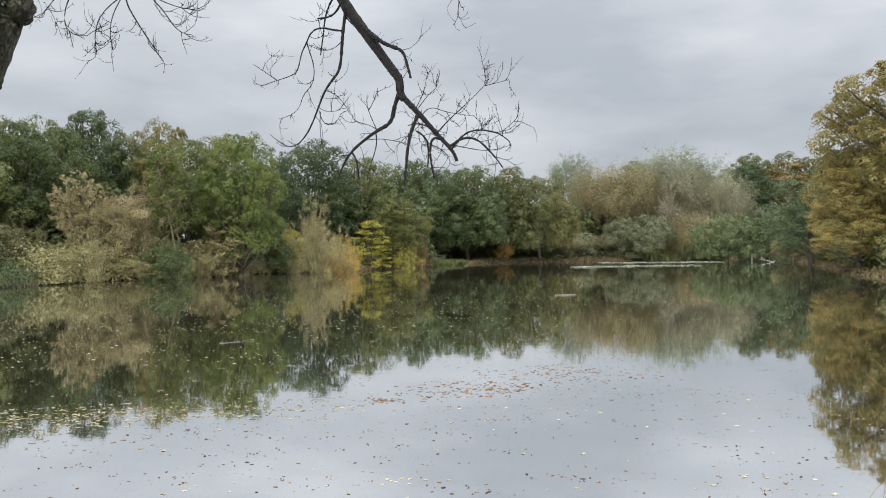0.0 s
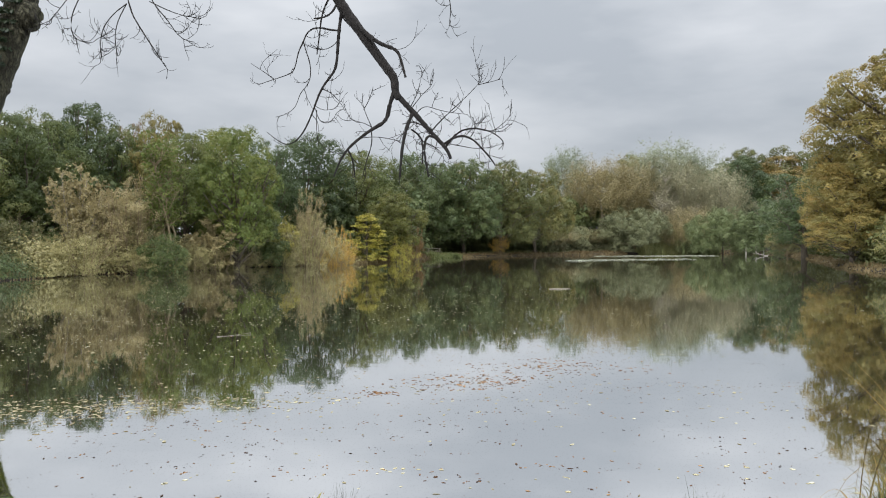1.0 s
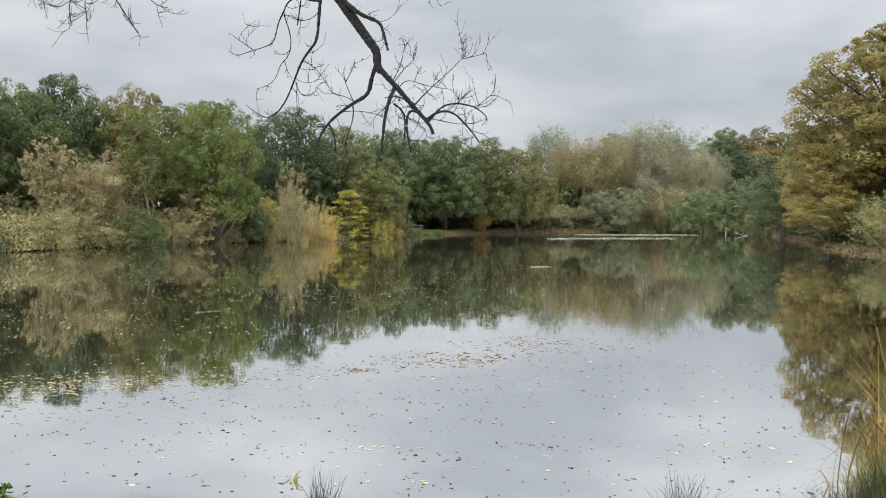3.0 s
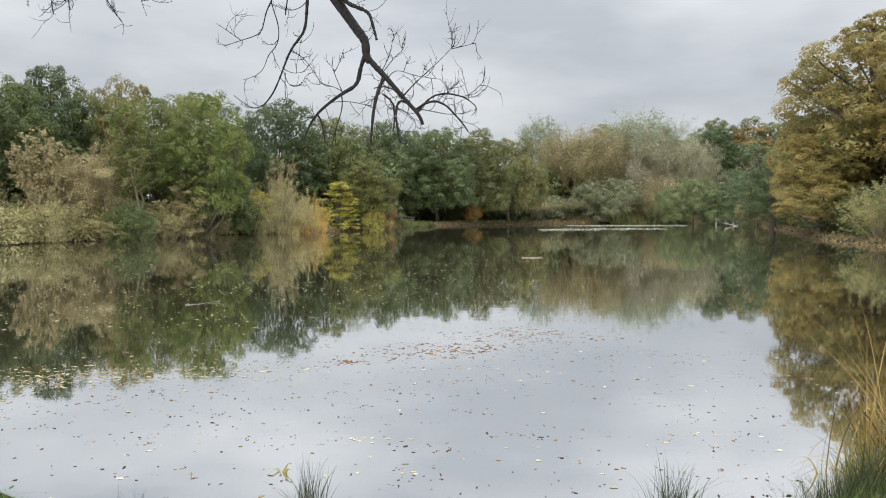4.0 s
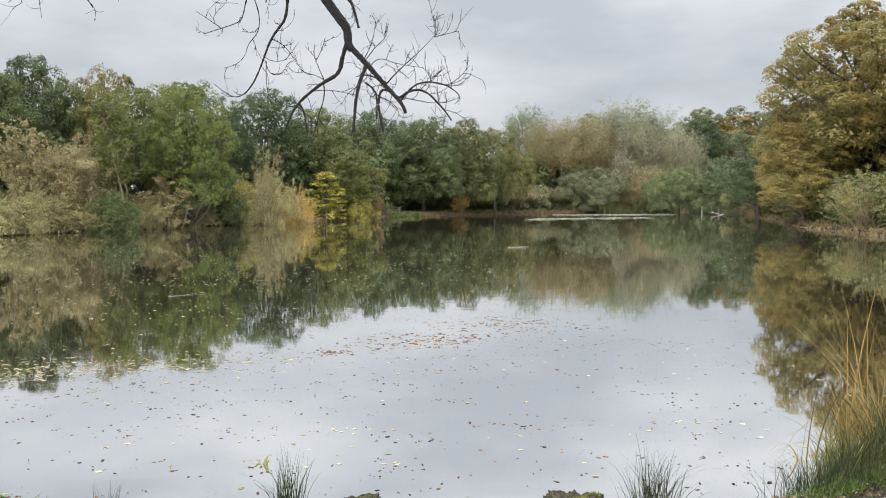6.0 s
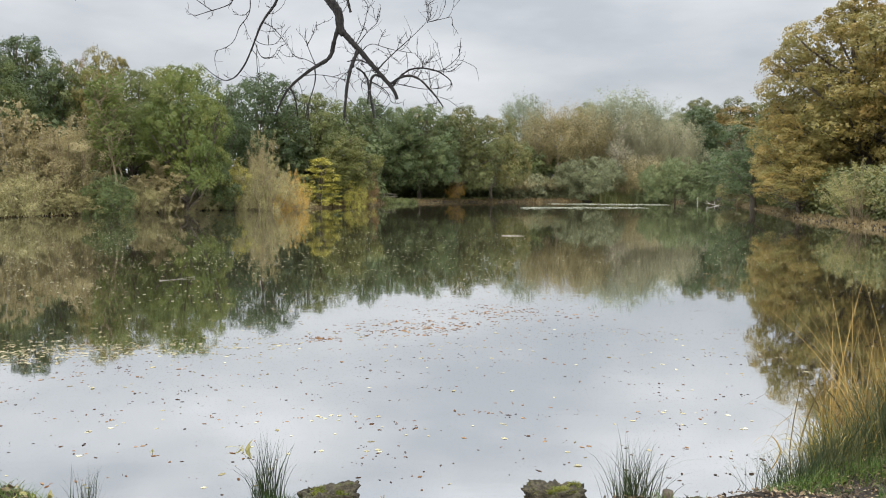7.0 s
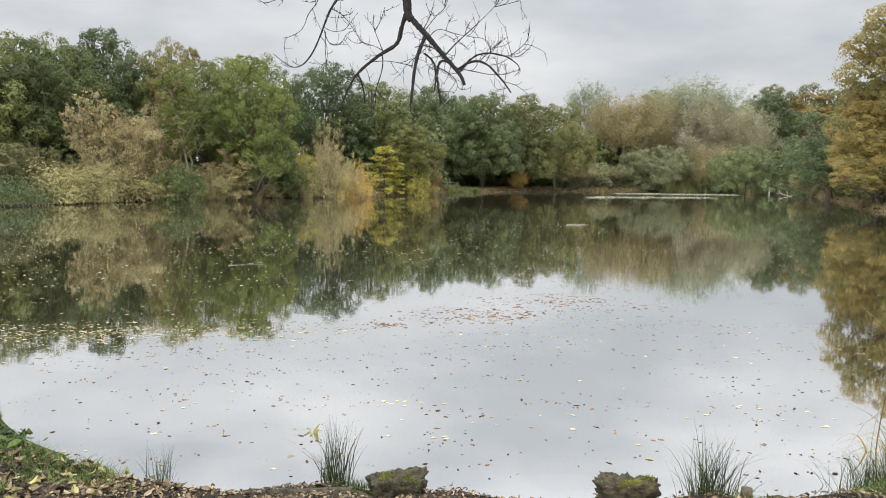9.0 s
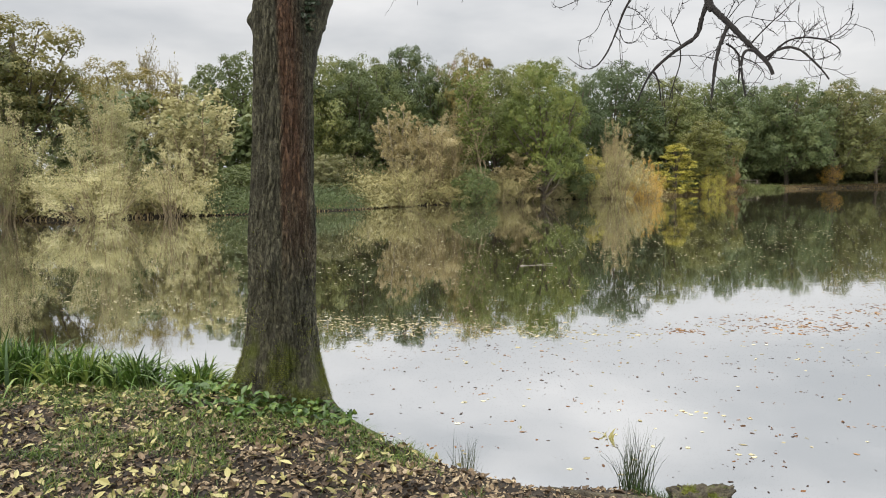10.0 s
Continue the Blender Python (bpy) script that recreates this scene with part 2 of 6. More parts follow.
def blades(rng, base, height, width, lean, droop=0.5, steps=4):
    """Grass blades: narrow strips that lean and bow over. lean: (n, 2) sideways reach as a share of the height."""
    n = len(base)
    h = np.asarray(height).reshape(-1, 1) * np.ones((n, 1))
    wd = np.asarray(width).reshape(-1, 1) * np.ones((n, 1))
    yaw = rng.uniform(0, np.pi, n)
    side = np.stack([np.cos(yaw), np.sin(yaw), np.zeros(n)], 1)
    rows = []
    for t in np.linspace(0, 1, steps):
        out = np.concatenate([lean * h * (t * 0.4 + t * t * 0.6), h * (t - droop * np.linalg.norm(lean, axis=1, keepdims=True) * t ** 3)], 1)
        w = wd * (1 - t ** 1.5) * 0.5 + wd * 0.04
        rows.append(np.stack([base + out - side * w, base + out + side * w], 1))
    v = np.stack(rows, 1).reshape(n, steps * 2, 3)
    k = np.arange(steps - 1) * 2
    one = np.stack([k, k + 1, k + 3, k + 2], 1)
    f = (one[None] + (np.arange(n) * steps * 2)[:, None, None]).reshape(-1, 4)
    return v.reshape(-1, 3), f


def litter(rng, at, length, slim, tilt=0.3, curl=0.15, fold=0.35):
    """Fallen leaves with a pointed outline, a fold and a curl."""
    n = len(at)
    yaw = rng.uniform(0, 2 * np.pi, n)
    nrm = unit(np.stack([rng.normal(0, tilt, n), rng.normal(0, tilt, n), np.ones(n)], 1))
    along = unit(np.cross(nrm, np.stack([np.cos(yaw), np.sin(yaw), np.zeros(n)], 1)))
    side = np.cross(nrm, along)
    L = np.asarray(length).reshape(-1, 1) * np.ones((n, 1))
    W = L * np.asarray(slim).reshape(-1, 1)
    c = rng.normal(0, curl, (n, 1))
    rows = []
    for t, w in ((-0.5, 0.06), (-0.18, 0.42), (0.18, 0.40), (0.5, 0.03)):
        mid = at + along * L * t + nrm * L * c * (t * t * 2)
        rows.append(np.stack([mid + side * W * w + nrm * W * w * fold, mid, mid - side * W * w + nrm * W * w * fold], 1))
    v = np.stack(rows, 1).reshape(n, 12, 3)
    one = np.array([[0, 1, 4, 3], [1, 2, 5, 4], [3, 4, 7, 6], [4, 5, 8, 7], [6, 7, 10, 9], [7, 8, 11, 10]])
    f = (one[None] + (np.arange(n) * 12)[:, None, None]).reshape(-1, 4)
    return v.reshape(-1, 3), f


# ---- the pond's outline and the ground ----
NEAR_SHORE = [(-6.0, 3.75), (-4.7, 3.95), (-3.4, 4.15), (-3.0, 3.85), (-2.8, 3.62), (-2.5, 3.47), (-2.25, 3.28), (-1.9, 3.16), (-1.5, 3.02), (-1.0, 3.02), (-0.75, 3.10), (-0.2, 3.05),
              (0.5, 2.98), (1.2, 3.03), (1.7, 2.98), (2.2, 3.2), (2.8, 3.55), (3.6, 3.9), (5.0, 4.8), (9, 8), (17, 17), (23, 27)]
RIGHT_SHORE = [(24.4, 35.1), (25.5, 41.7), (27.9, 51.5), (33, 64), (38, 78), (43, 92), (47, 104), (46, 113), (40, 116.5)]
FAR_SHORE = [(27, 109), (16, 103.5), (5.4, 95), (-2.8, 84), (-5, 72), (-7.5, 64.9)]
LEFT_SHORE = [(-10.2, 60.7), (-14.3, 57.5), (-16.1, 52.9), (-17.6, 48.2), (-21.3, 44.3), (-22.1, 38.3), (-25.5, 32.7), (-27.8, 30.1), (-30.5, 26.6), (-33.7, 25.2),
              (-40, 18), (-37, 9), (-22, 5.2), (-11, 4.2)]
SHORE = np.array(NEAR_SHORE + RIGHT_SHORE + FAR_SHORE + LEFT_SHORE, float)


def shore_distance(x, y):
    """Metres from the water's edge, below nought in the pond."""
    x, y = np.asarray(x, float), np.asarray(y, float)
    best, inside = np.full(x.shape, 1e9), np.zeros(x.shape, bool)
    for (ax, ay), (bx, by) in zip(SHORE, np.roll(SHORE, -1, 0)):
        dx, dy = bx - ax, by - ay
        t = np.clip(((x - ax) * dx + (y - ay) * dy) / (dx * dx + dy * dy), 0, 1)
        best = np.minimum(best, np.hypot(x - ax - t * dx, y - ay - t * dy))
        if dy:
            inside ^= ((ay > y) != (by > y)) & (x < ax + (y - ay) * dx / dy)
    return np.where(inside, -best, best)


def ease(t):
    t = np.clip(t, 0, 1)
    return t * t * (3 - 2 * t)


def wobble(x, y, k):
    return np.sin(x * k + 1.3 * np.sin(y * k * 0.7)) * np.cos(y * k * 1.1 + 0.9 * np.sin(x * k * 0.6))


def ground_height(x, y):
    x, y = np.asarray(x, float), np.asarray(y, float)
    near = 1 - ease((np.hypot(x, y) - 9) / 14)
    d = shore_distance(x, y) + near * (0.06 * wobble(x, y, 3.1) + 0.03 * wobble(x + 5, y, 9.0))
    bank = 0.17 * ease((d + 0.02) / 0.22) + 0.13 * ease((d - 0.2) / 0.9)
    bank = bank + near * (0.022 * wobble(x, y, 5.0) + 0.012 * wobble(x, y + 3, 14.0)) * ease(d / 0.3)
    slope = 0.035 + 0.09 * ease((y - 70) / 45) * ease((x - 5) / 30) + 0.03 * ease(x / 25)
    bank = bank + (1 - near) * np.clip(d - 2.5, 0, 70) * slope
    # a low knuckle of earth round the foot of the bank tree
    bank = bank + 0.07 * np.exp(-((x + 3.3) ** 2 + (y - 3.35) ** 2) / 0.5) * ease(d / 0.2)
    # hollows worn in front of the two stone blocks
    for hx in (-0.37, 0.92):
        bank = bank - 0.11 * np.exp(-((x - hx) ** 2) / 0.045 - ((y - 2.87) ** 2) / 0.015)
    return np.where(d > -0.02, np.maximum(bank, -0.02), -1.0 * ease(-d / 2.0) - 0.02)


def steps_of(*spans):
    vals = []
    for a, b, n in spans:
        vals += list(np.linspace(a, b, n, endpoint=False))
    return np.array(vals + [spans[-1][1]])


gx = steps_of((-2000, -120, 12), (-120, -46, 24), (-46, -7.2, 52), (-7.2, 4.6, 130), (4.6, 50, 50), (50, 120, 22), (120, 2000, 12))
gy = steps_of((-2000, -60, 10), (-60, -2, 14), (-2, 1.2, 14), (1.2, 4.6, 62), (4.6, 30, 34), (30, 120, 64), (120, 200, 24), (200, 3000, 12))
GX, GY = np.meshgrid(gx, gy, indexing="ij")
GZ = ground_height(GX, GY)
nx, ny = GX.shape
gi, gj = np.meshgrid(np.arange(nx - 1), np.arange(ny - 1), indexing="ij")
g_faces = np.stack([gi * ny + gj, (gi + 1) * ny + gj, (gi + 1) * ny + gj + 1, gi * ny + gj + 1], -1).reshape(-1, 4)

EARTH = rough_material("trodden_earth", [(0.25, (0.008, 0.006, 0.004)), (0.5, (0.018, 0.014, 0.010)), (0.8, (0.044, 0.036, 0.026))], 2.2, 8, 0.6, 0.9, fine=40, depth=0.03)
ground = tagged(part("ground", mesh_of("ground", np.stack([GX, GY, GZ], -1), g_faces, True), EARTH),
                "brown earth bank and woodland floor round the pond", "ground", kind="structure")

# water: dark and murky below, almost a mirror above, with a faint breath of ripples
WATER, n, l, p = nodes_of("pond_water")
n.remove(p)
deep, mirror, blend = n.new("ShaderNodeBsdfDiffuse"), n.new("ShaderNodeBsdfGlossy"), n.new("ShaderNodeMixShader")
deep.inputs["Color"].default_value = (0.062, 0.054, 0.032, 1)
mirror.inputs["Color"].default_value = (0.93, 0.94, 0.95, 1)
mirror.inputs["Roughness"].default_value = 0.030
fres, span = n.new("ShaderNodeFresnel"), n.new("ShaderNodeMapRange")
fres.inputs["IOR"].default_value = 1.33
for key, value in (("From Min", 0.02), ("From Max", 0.6), ("To Min", 0.85), ("To Max", 0.92)):
    span.inputs[key].default_value = value
l.new(fres.outputs[0], span.inputs["Value"])
l.new(span.outputs[0], blend.inputs[0])
l.new(deep.outputs[0], blend.inputs[1])
l.new(mirror.outputs[0], blend.inputs[2])
wave = noise_of(n, l, 1.6, 3, "Object", (0.5, 1.6, 1))
w_bump = n.new("ShaderNodeBump")
w_bump.inputs["Strength"].default_value, w_bump.inputs["Distance"].default_value = 0.055, 0.010
l.new(wave.outputs["Fac"], w_bump.inputs["Height"])
l.new(w_bump.outputs["Normal"], mirror.inputs["Normal"])
l.new(blend.outputs[0], n["Material Output"].inputs["Surface"])
water_v = np.array([(-60, 1.5, 0), (70, 1.5, 0), (70, 130, 0), (-60, 130, 0)], float)
water = tagged(part("water", mesh_of("water", water_v, [[0, 1, 2, 3]]), WATER), "still dark pond water that mirrors the trees and sky", "water", kind="structure")


# ---- trees: shapes built once at 10 m high, then placed at their own size ----
def clumped(rng, lobes, spread, per, flat=0.75):
    """Leaf places and the ways they face, in puffs round the given lobes."""
    c = np.repeat(lobes, per, 0)
    off = unit(rng.normal(size=c.shape)) * (rng.uniform(0.3, 1.0, (len(c), 1)) ** 0.4)
    off[:, 2] *= flat
    r = np.repeat(np.asarray(spread).reshape(-1, 1) * np.ones((len(lobes), 1)), per, 0)
    face = off + np.array([0, 0, 0.5]) + rng.normal(size=c.shape) * 0.4
    return c + off * r, face


def egg(rng, n, low, high, half, top=0.75, rough=0.2, core=0.35):
    """Puff centres in an uneven egg between two heights."""
    d = unit(rng.normal(size=(n, 3)))
    rad = np.where(rng.uniform(size=n) < core, rng.uniform(0.25, 0.8, n), rng.uniform(0.82, 1.0, n))
    lump = 1 + rough * (np.sin(d[:, 0] * 5 + 1) * np.sin(d[:, 2] * 4 + 2) + 0.7 * np.sin(d[:, 1] * 6 + d[:, 2] * 3)) + rng.normal(0, rough * 0.3, n)
    p = d * (rad * lump)[:, None]
    z = p[:, 2]
    wide = np.where(z > 0, 1.0 - (1 - top) * z, np.sqrt((1 - np.clip(-z, 0, 0.98) ** 4) / (1 - np.clip(-z, 0, 0.98) ** 2)))
    mid, tall = (low + high) / 2, (high - low) / 2
    return np.stack([p[:, 0] * half * wide, p[:, 1] * half * wide, mid + z * tall], 1)


def limbs_to(rng, lobes, trunk_top, r0, base=(0, 0, -0.3), count=24, sides=5):
    """A trunk and limbs that reach out to some of the puffs."""
    top = np.array([rng.normal(0, 0.2), rng.normal(0, 0.2), trunk_top])
    pieces = [tube(bend(base, top, rng, 0.12, 8), np.linspace(1, 0.45, 8) * r0 * np.r_[1.35, np.ones(7)], 8)]
    for q in lobes[rng.permutation(len(lobes))[:count]]:
        s = np.array([0, 0, 1.0]) * np.clip(q[2] * rng.uniform(0.35, 0.6), 0.8, trunk_top) + top * [1, 1, 0] * 0.5
        k = r0 * rng.uniform(0.2, 0.42)
        pieces.append(tube(bend(s, q, rng, 0.35, 6), np.linspace(k, 0.03, 6), sides))
    return merged(pieces)


def billow(rng, lobes, big, per_lobe, small, per, flat=0.8, calm=1.0):
    """Leaves on small puffs that cover larger rounded masses, as on a broad-leaved crown."""
    c = np.repeat(lobes, per_lobe, 0)
    out = unit(rng.normal(size=c.shape) + [0, 0, 0.35])
    r = np.repeat(big.reshape(-1, 1), per_lobe, 0)
    puffs = c + out * r * rng.uniform(0.72, 1.0, (len(c), 1)) * [1, 1, flat]
    at, face = clumped(rng, puffs, rng.uniform(*small, len(puffs)), per, flat)
    return at, face + np.repeat(out, per, 0) * calm


def sized(leaves, wood, tall=10.0):
    """Brings a shape to 10 m high, and gives its usual width."""
    (v, f), (wv, wf) = leaves, wood
    k = tall / np.percentile(v[:, 2], 99.7)
    half = np.percentile(np.hypot(v[:, 0], v[:, 1]), 96) * k
    return mesh_of("leaves", v * k, f), mesh_of("wood", wv * k, wf, True), 2 * half


def dome(rng, n, low, high, half, top=2.6, rough=0.12, depth=(0.80, 1.0)):
    """Clump centres on an uneven dome, evenly spaced, and the ways out of it."""
    k = np.arange(n) + 0.5
    zz = 1 - 2 * k / n * 0.93
    turn = k * 2.39996 + rng.normal(0, 0.35, n)
    rr = np.sqrt(np.maximum(0, 1 - zz ** 2))
    d = unit(np.stack([np.cos(turn) * rr, np.sin(turn) * rr, zz], 1) + rng.normal(size=(n, 3)) * 0.12)
    # a squarer outline than a ball: full shoulders, a broad skirt
    full = (np.abs(np.hypot(d[:, 0], d[:, 1])) ** top + np.abs(d[:, 2]) ** top) ** (-1 / top)
    a, b, c = rng.uniform(0, 6.28, 3)
    lump = 1 + rough * (np.sin(d[:, 0] * 4 + a) + np.sin(d[:, 1] * 4 + b) + 0.8 * np.sin(d[:, 2] * 5 + c)) + rng.normal(0, rough * 0.35, n)
    p = d * (full * lump * rng.uniform(*depth, n))[:, None]
    mid, tall = (low + high) / 2, (high - low) / 2
    return np.stack([p[:, 0] * half, p[:, 1] * half, mid + p[:, 2] * tall], 1), d


def tufted(rng, centre, out, radius, per, size, flat=0.85, stray=0.08):
    """Leaves over the upper and outer side of rounded clumps, small ones outside and larger sprays below them."""
    at, face, big = [], [], []
    for count, lo, hi, scale, loose in ((per, 0.80, 1.0, 1.0, 0.32), (per // 7, 0.60, 0.78, 1.9, 0.22)):
        n = len(centre) * count
        c, o, r = np.repeat(centre, count, 0), np.repeat(out, count, 0), np.repeat(radius, count).reshape(-1, 1)
        way = unit(rng.normal(size=(n, 3)) * 0.9 + o * 0.6 + [0, 0, 0.42])
        # knuckles on each clump, so that its surface is not a smooth ball
        bump = 1 + 0.17 * np.sin(way[:, :1] * 7 + c[:, :1] * 3) * np.sin(way[:, 1:2] * 7 + c[:, 1:2] * 3 + way[:, 2:] * 5)
        reach = r * bump * rng.uniform(lo, hi, (n, 1))
        if scale == 1.0:
            reach = reach + np.abs(rng.normal(0, stray, (n, 1))) * (rng.uniform(size=(n, 1)) < 0.25) * r * 2
        at.append(c + way * reach * [1, 1, flat])
        face.append(way + [0, 0, 0.22] + rng.normal(size=(n, 3)) * loose)
        big.append(rng.uniform(*size, n) * scale)
    return np.concatenate(at), np.concatenate(face), np.concatenate(big)


def leafy(seed, masses=15, half=3.1, low=1.2, high=9.0, mass=(1.15, 1.75), clump=(0.38, 0.66), each=9, per=148, size=(0.075, 0.125), trunk=6.5, r0=0.24, top=2.3, rough=0.08, gaps=0.05, twigs=22, flat=0.85):
    """A broad-leaved crown: rounded masses on its boughs, each covered with clumps of leaves, and dark hollows between them."""
    rng = rng_of(seed)
    mr = rng.uniform(*mass, masses)
    heads, ways = dome(rng, masses, low + 0.9, high - 0.9, half - 0.9, top, rough, (0.86, 1.0))
    c, r, o = np.repeat(heads, each, 0), np.repeat(mr, each).reshape(-1, 1), np.repeat(ways, each, 0)
    k = np.tile(np.arange(each) + 0.5, masses)
    zz = 1 - 2 * k / each * 0.86
    turn = k * 2.39996 + np.repeat(rng.uniform(0, 6.28, masses), each)
    ball = np.stack([np.cos(turn) * np.sqrt(1 - zz ** 2), np.sin(turn) * np.sqrt(1 - zz ** 2), zz], 1)
    way = unit(ball + o * 0.45 + rng.normal(size=ball.shape) * 0.15)
    centre = c + way * r * rng.uniform(0.72, 0.95, (len(c), 1)) * [1, 1, flat]
    keep = rng.uniform(size=len(centre)) > gaps
    centre, way = centre[keep], way[keep]
    at, face, sz = tufted(rng, centre, way, rng.uniform(*clump, len(centre)) * np.repeat(mr / np.mean(mr), each)[keep], per, size, flat)
    # the heart of each mass and of the crown: sprays well inside, which close it and keep it dark
    m, h = masses * each * 10, masses * each * 7
    ci, ri = np.repeat(heads, each * 10, 0), np.repeat(mr, each * 10).reshape(-1, 1)
    w = unit(rng.normal(size=(m, 3)))
    heart, hout = dome(rng, h, low + 0.6, high - 0.8, half * 0.72, top, rough, (0.3, 0.95))
    at = np.concatenate([at, ci + w * ri * rng.uniform(0.55, 0.78, (m, 1)) * [1, 1, flat], heart])
    face = np.concatenate([face, w + rng.normal(size=(m, 3)) * 0.3, hout + rng.normal(size=(h, 3)) * 0.5])
    sz = np.concatenate([sz, rng.uniform(1.3, 2.2, m) * size[1], rng.uniform(1.6, 2.6, h) * size[1]])
    at[:, 2] = np.where(at[:, 2] < 0.1, rng.uniform(0.1, 0.8, len(at)), at[:, 2])
    return sized(leaf_tris(rng, at, face, sz), limbs_to(rng, centre, trunk, r0, count=min(twigs, len(centre))))


def plume(seed, half=3.0, low=2.6, high=9.6, sprays=520, per=34, size=(0.10, 0.22), stems=7, r0=0.10, top=2.2, lift=2.2, rough=0.10, thin=0.42):
    """A soft crown of fine upswept sprays on several pale stems."""
    rng = rng_of(seed)
    tip, out = dome(rng, sprays, low, high, half, top, rough, (0.55, 1.0))
    root = tip * [0.62, 0.62, 1] - np.stack([np.zeros(sprays), np.zeros(sprays), rng.uniform(0.5, 1.0, sprays) * lift], 1)
    t = rng.uniform(0.15, 1.05, (sprays, per, 1))
    sag = np.sin(t * np.pi) * 0.25
    at = root[:, None] + (tip - root)[:, None] * t + out[:, None] * [1, 1, 0.3] * sag + rng.normal(size=(sprays, per, 3)) * 0.13
    n = sprays * per
    way = np.repeat(unit(tip - root), per, 0) + rng.normal(size=(n, 3)) * 0.35
    face = np.repeat(out, per, 0) + rng.normal(size=(n, 3)) * 0.6 + [0, 0, 0.3]
    leaves = leaf_tris(rng, at.reshape(-1, 3), face, rng.uniform(*size, n), thin, way)
    pieces = []
    for s in range(stems):
        foot = rng.normal(size=3) * [0.35, 0.35, 0] + [0, 0, -0.3]
        head = tip[rng.integers(0, sprays // 2)] * [0.75, 0.75, 0.95]
        line = bend(foot, head, rng, 0.2, 9)
        pieces.append(tube(line, np.linspace(r0, 0.02, 9), 5))
        for k in range(9):
            i = rng.integers(2, 8)
            e = line[i] + (tip[rng.integers(0, sprays)] - line[i]) * rng.uniform(0.25, 0.5) * [1, 1, 0.6] + [0, 0, 0.5]
            pieces.append(tube(bend(line[i], e, rng, 0.2, 5), np.linspace(r0 * 0.35, 0.012, 5), 3))
    return sized(leaves, merged(pieces))


def twiggy(seed, stems=16, forks=14, half=3.0, high=10.0, leaves=2600, size=(0.10, 0.20), fan=0.5, r0=0.09, low=0.25, tips=1, arch=0.0):
    """A shrub or thin tree of many fine upright twigs with a haze of small leaves."""
    rng = rng_of(seed)
    pieces, ends = [], []
    for s in range(stems):
        a, out = rng.uniform(0, 2 * np.pi), half * rng.uniform(0.1, 1.0) ** 0.7
        foot = np.array([np.cos(a) * out * fan * 0.35, np.sin(a) * out * fan * 0.35, -0.2])
        head = np.array([np.cos(a) * out, np.sin(a) * out, high * rng.uniform(0.72, 1.0) * (1 - 0.35 * (out / half) ** 2)])
        line = bend(foot, head, rng, 0.25, 9)
        line[:, 2] += arch * np.sin(np.linspace(0, np.pi, 9)) * high * 0.1
        pieces.append(tube(line, np.linspace(r0, 0.012, 9), 5))
        for k in range(forks):
            t = rng.uniform(low, 0.97)
            i = t * 8
            b = line[int(i)] + (line[min(int(i) + 1, 8)] - line[int(i)]) * (i % 1)
            ln = high * rng.uniform(0.10, 0.24) * (1.15 - 0.6 * t)
            a2 = rng.uniform(0, 2 * np.pi)
            e = b + np.array([np.cos(a2) * 0.55, np.sin(a2) * 0.55, rng.uniform(0.45, 1.0)]) * ln
            lim = bend(b, e, rng, 0.3, 5)
            pieces.append(tube(lim, np.linspace(r0 * 0.34, 0.008, 5), 3))
            ends.append(lim)
            for j in range(tips):
                m = lim[rng.integers(1, 5)]
                e2 = m + unit(rng.normal(size=3) + [0, 0, 0.9]) * ln * rng.uniform(0.25, 0.55)
                tw = bend(m, e2, rng, 0.2, 3)
                pieces.append(tube(tw, np.linspace(0.013, 0.006, 3), 3))
                ends.append(tw[[0, 1, 1, 2, 2]])
    pts = np.array(ends)
    pick = pts[rng.integers(0, len(pts), leaves), rng.integers(1, 5, leaves)]
    at = pick + rng.normal(size=pick.shape) * 0.10
    v, f = leaf_tris(rng, at, rng.normal(size=at.shape) + [0, 0, 0.4], rng.uniform(*size, leaves), 0.5)
    return sized((v, f), merged(pieces))


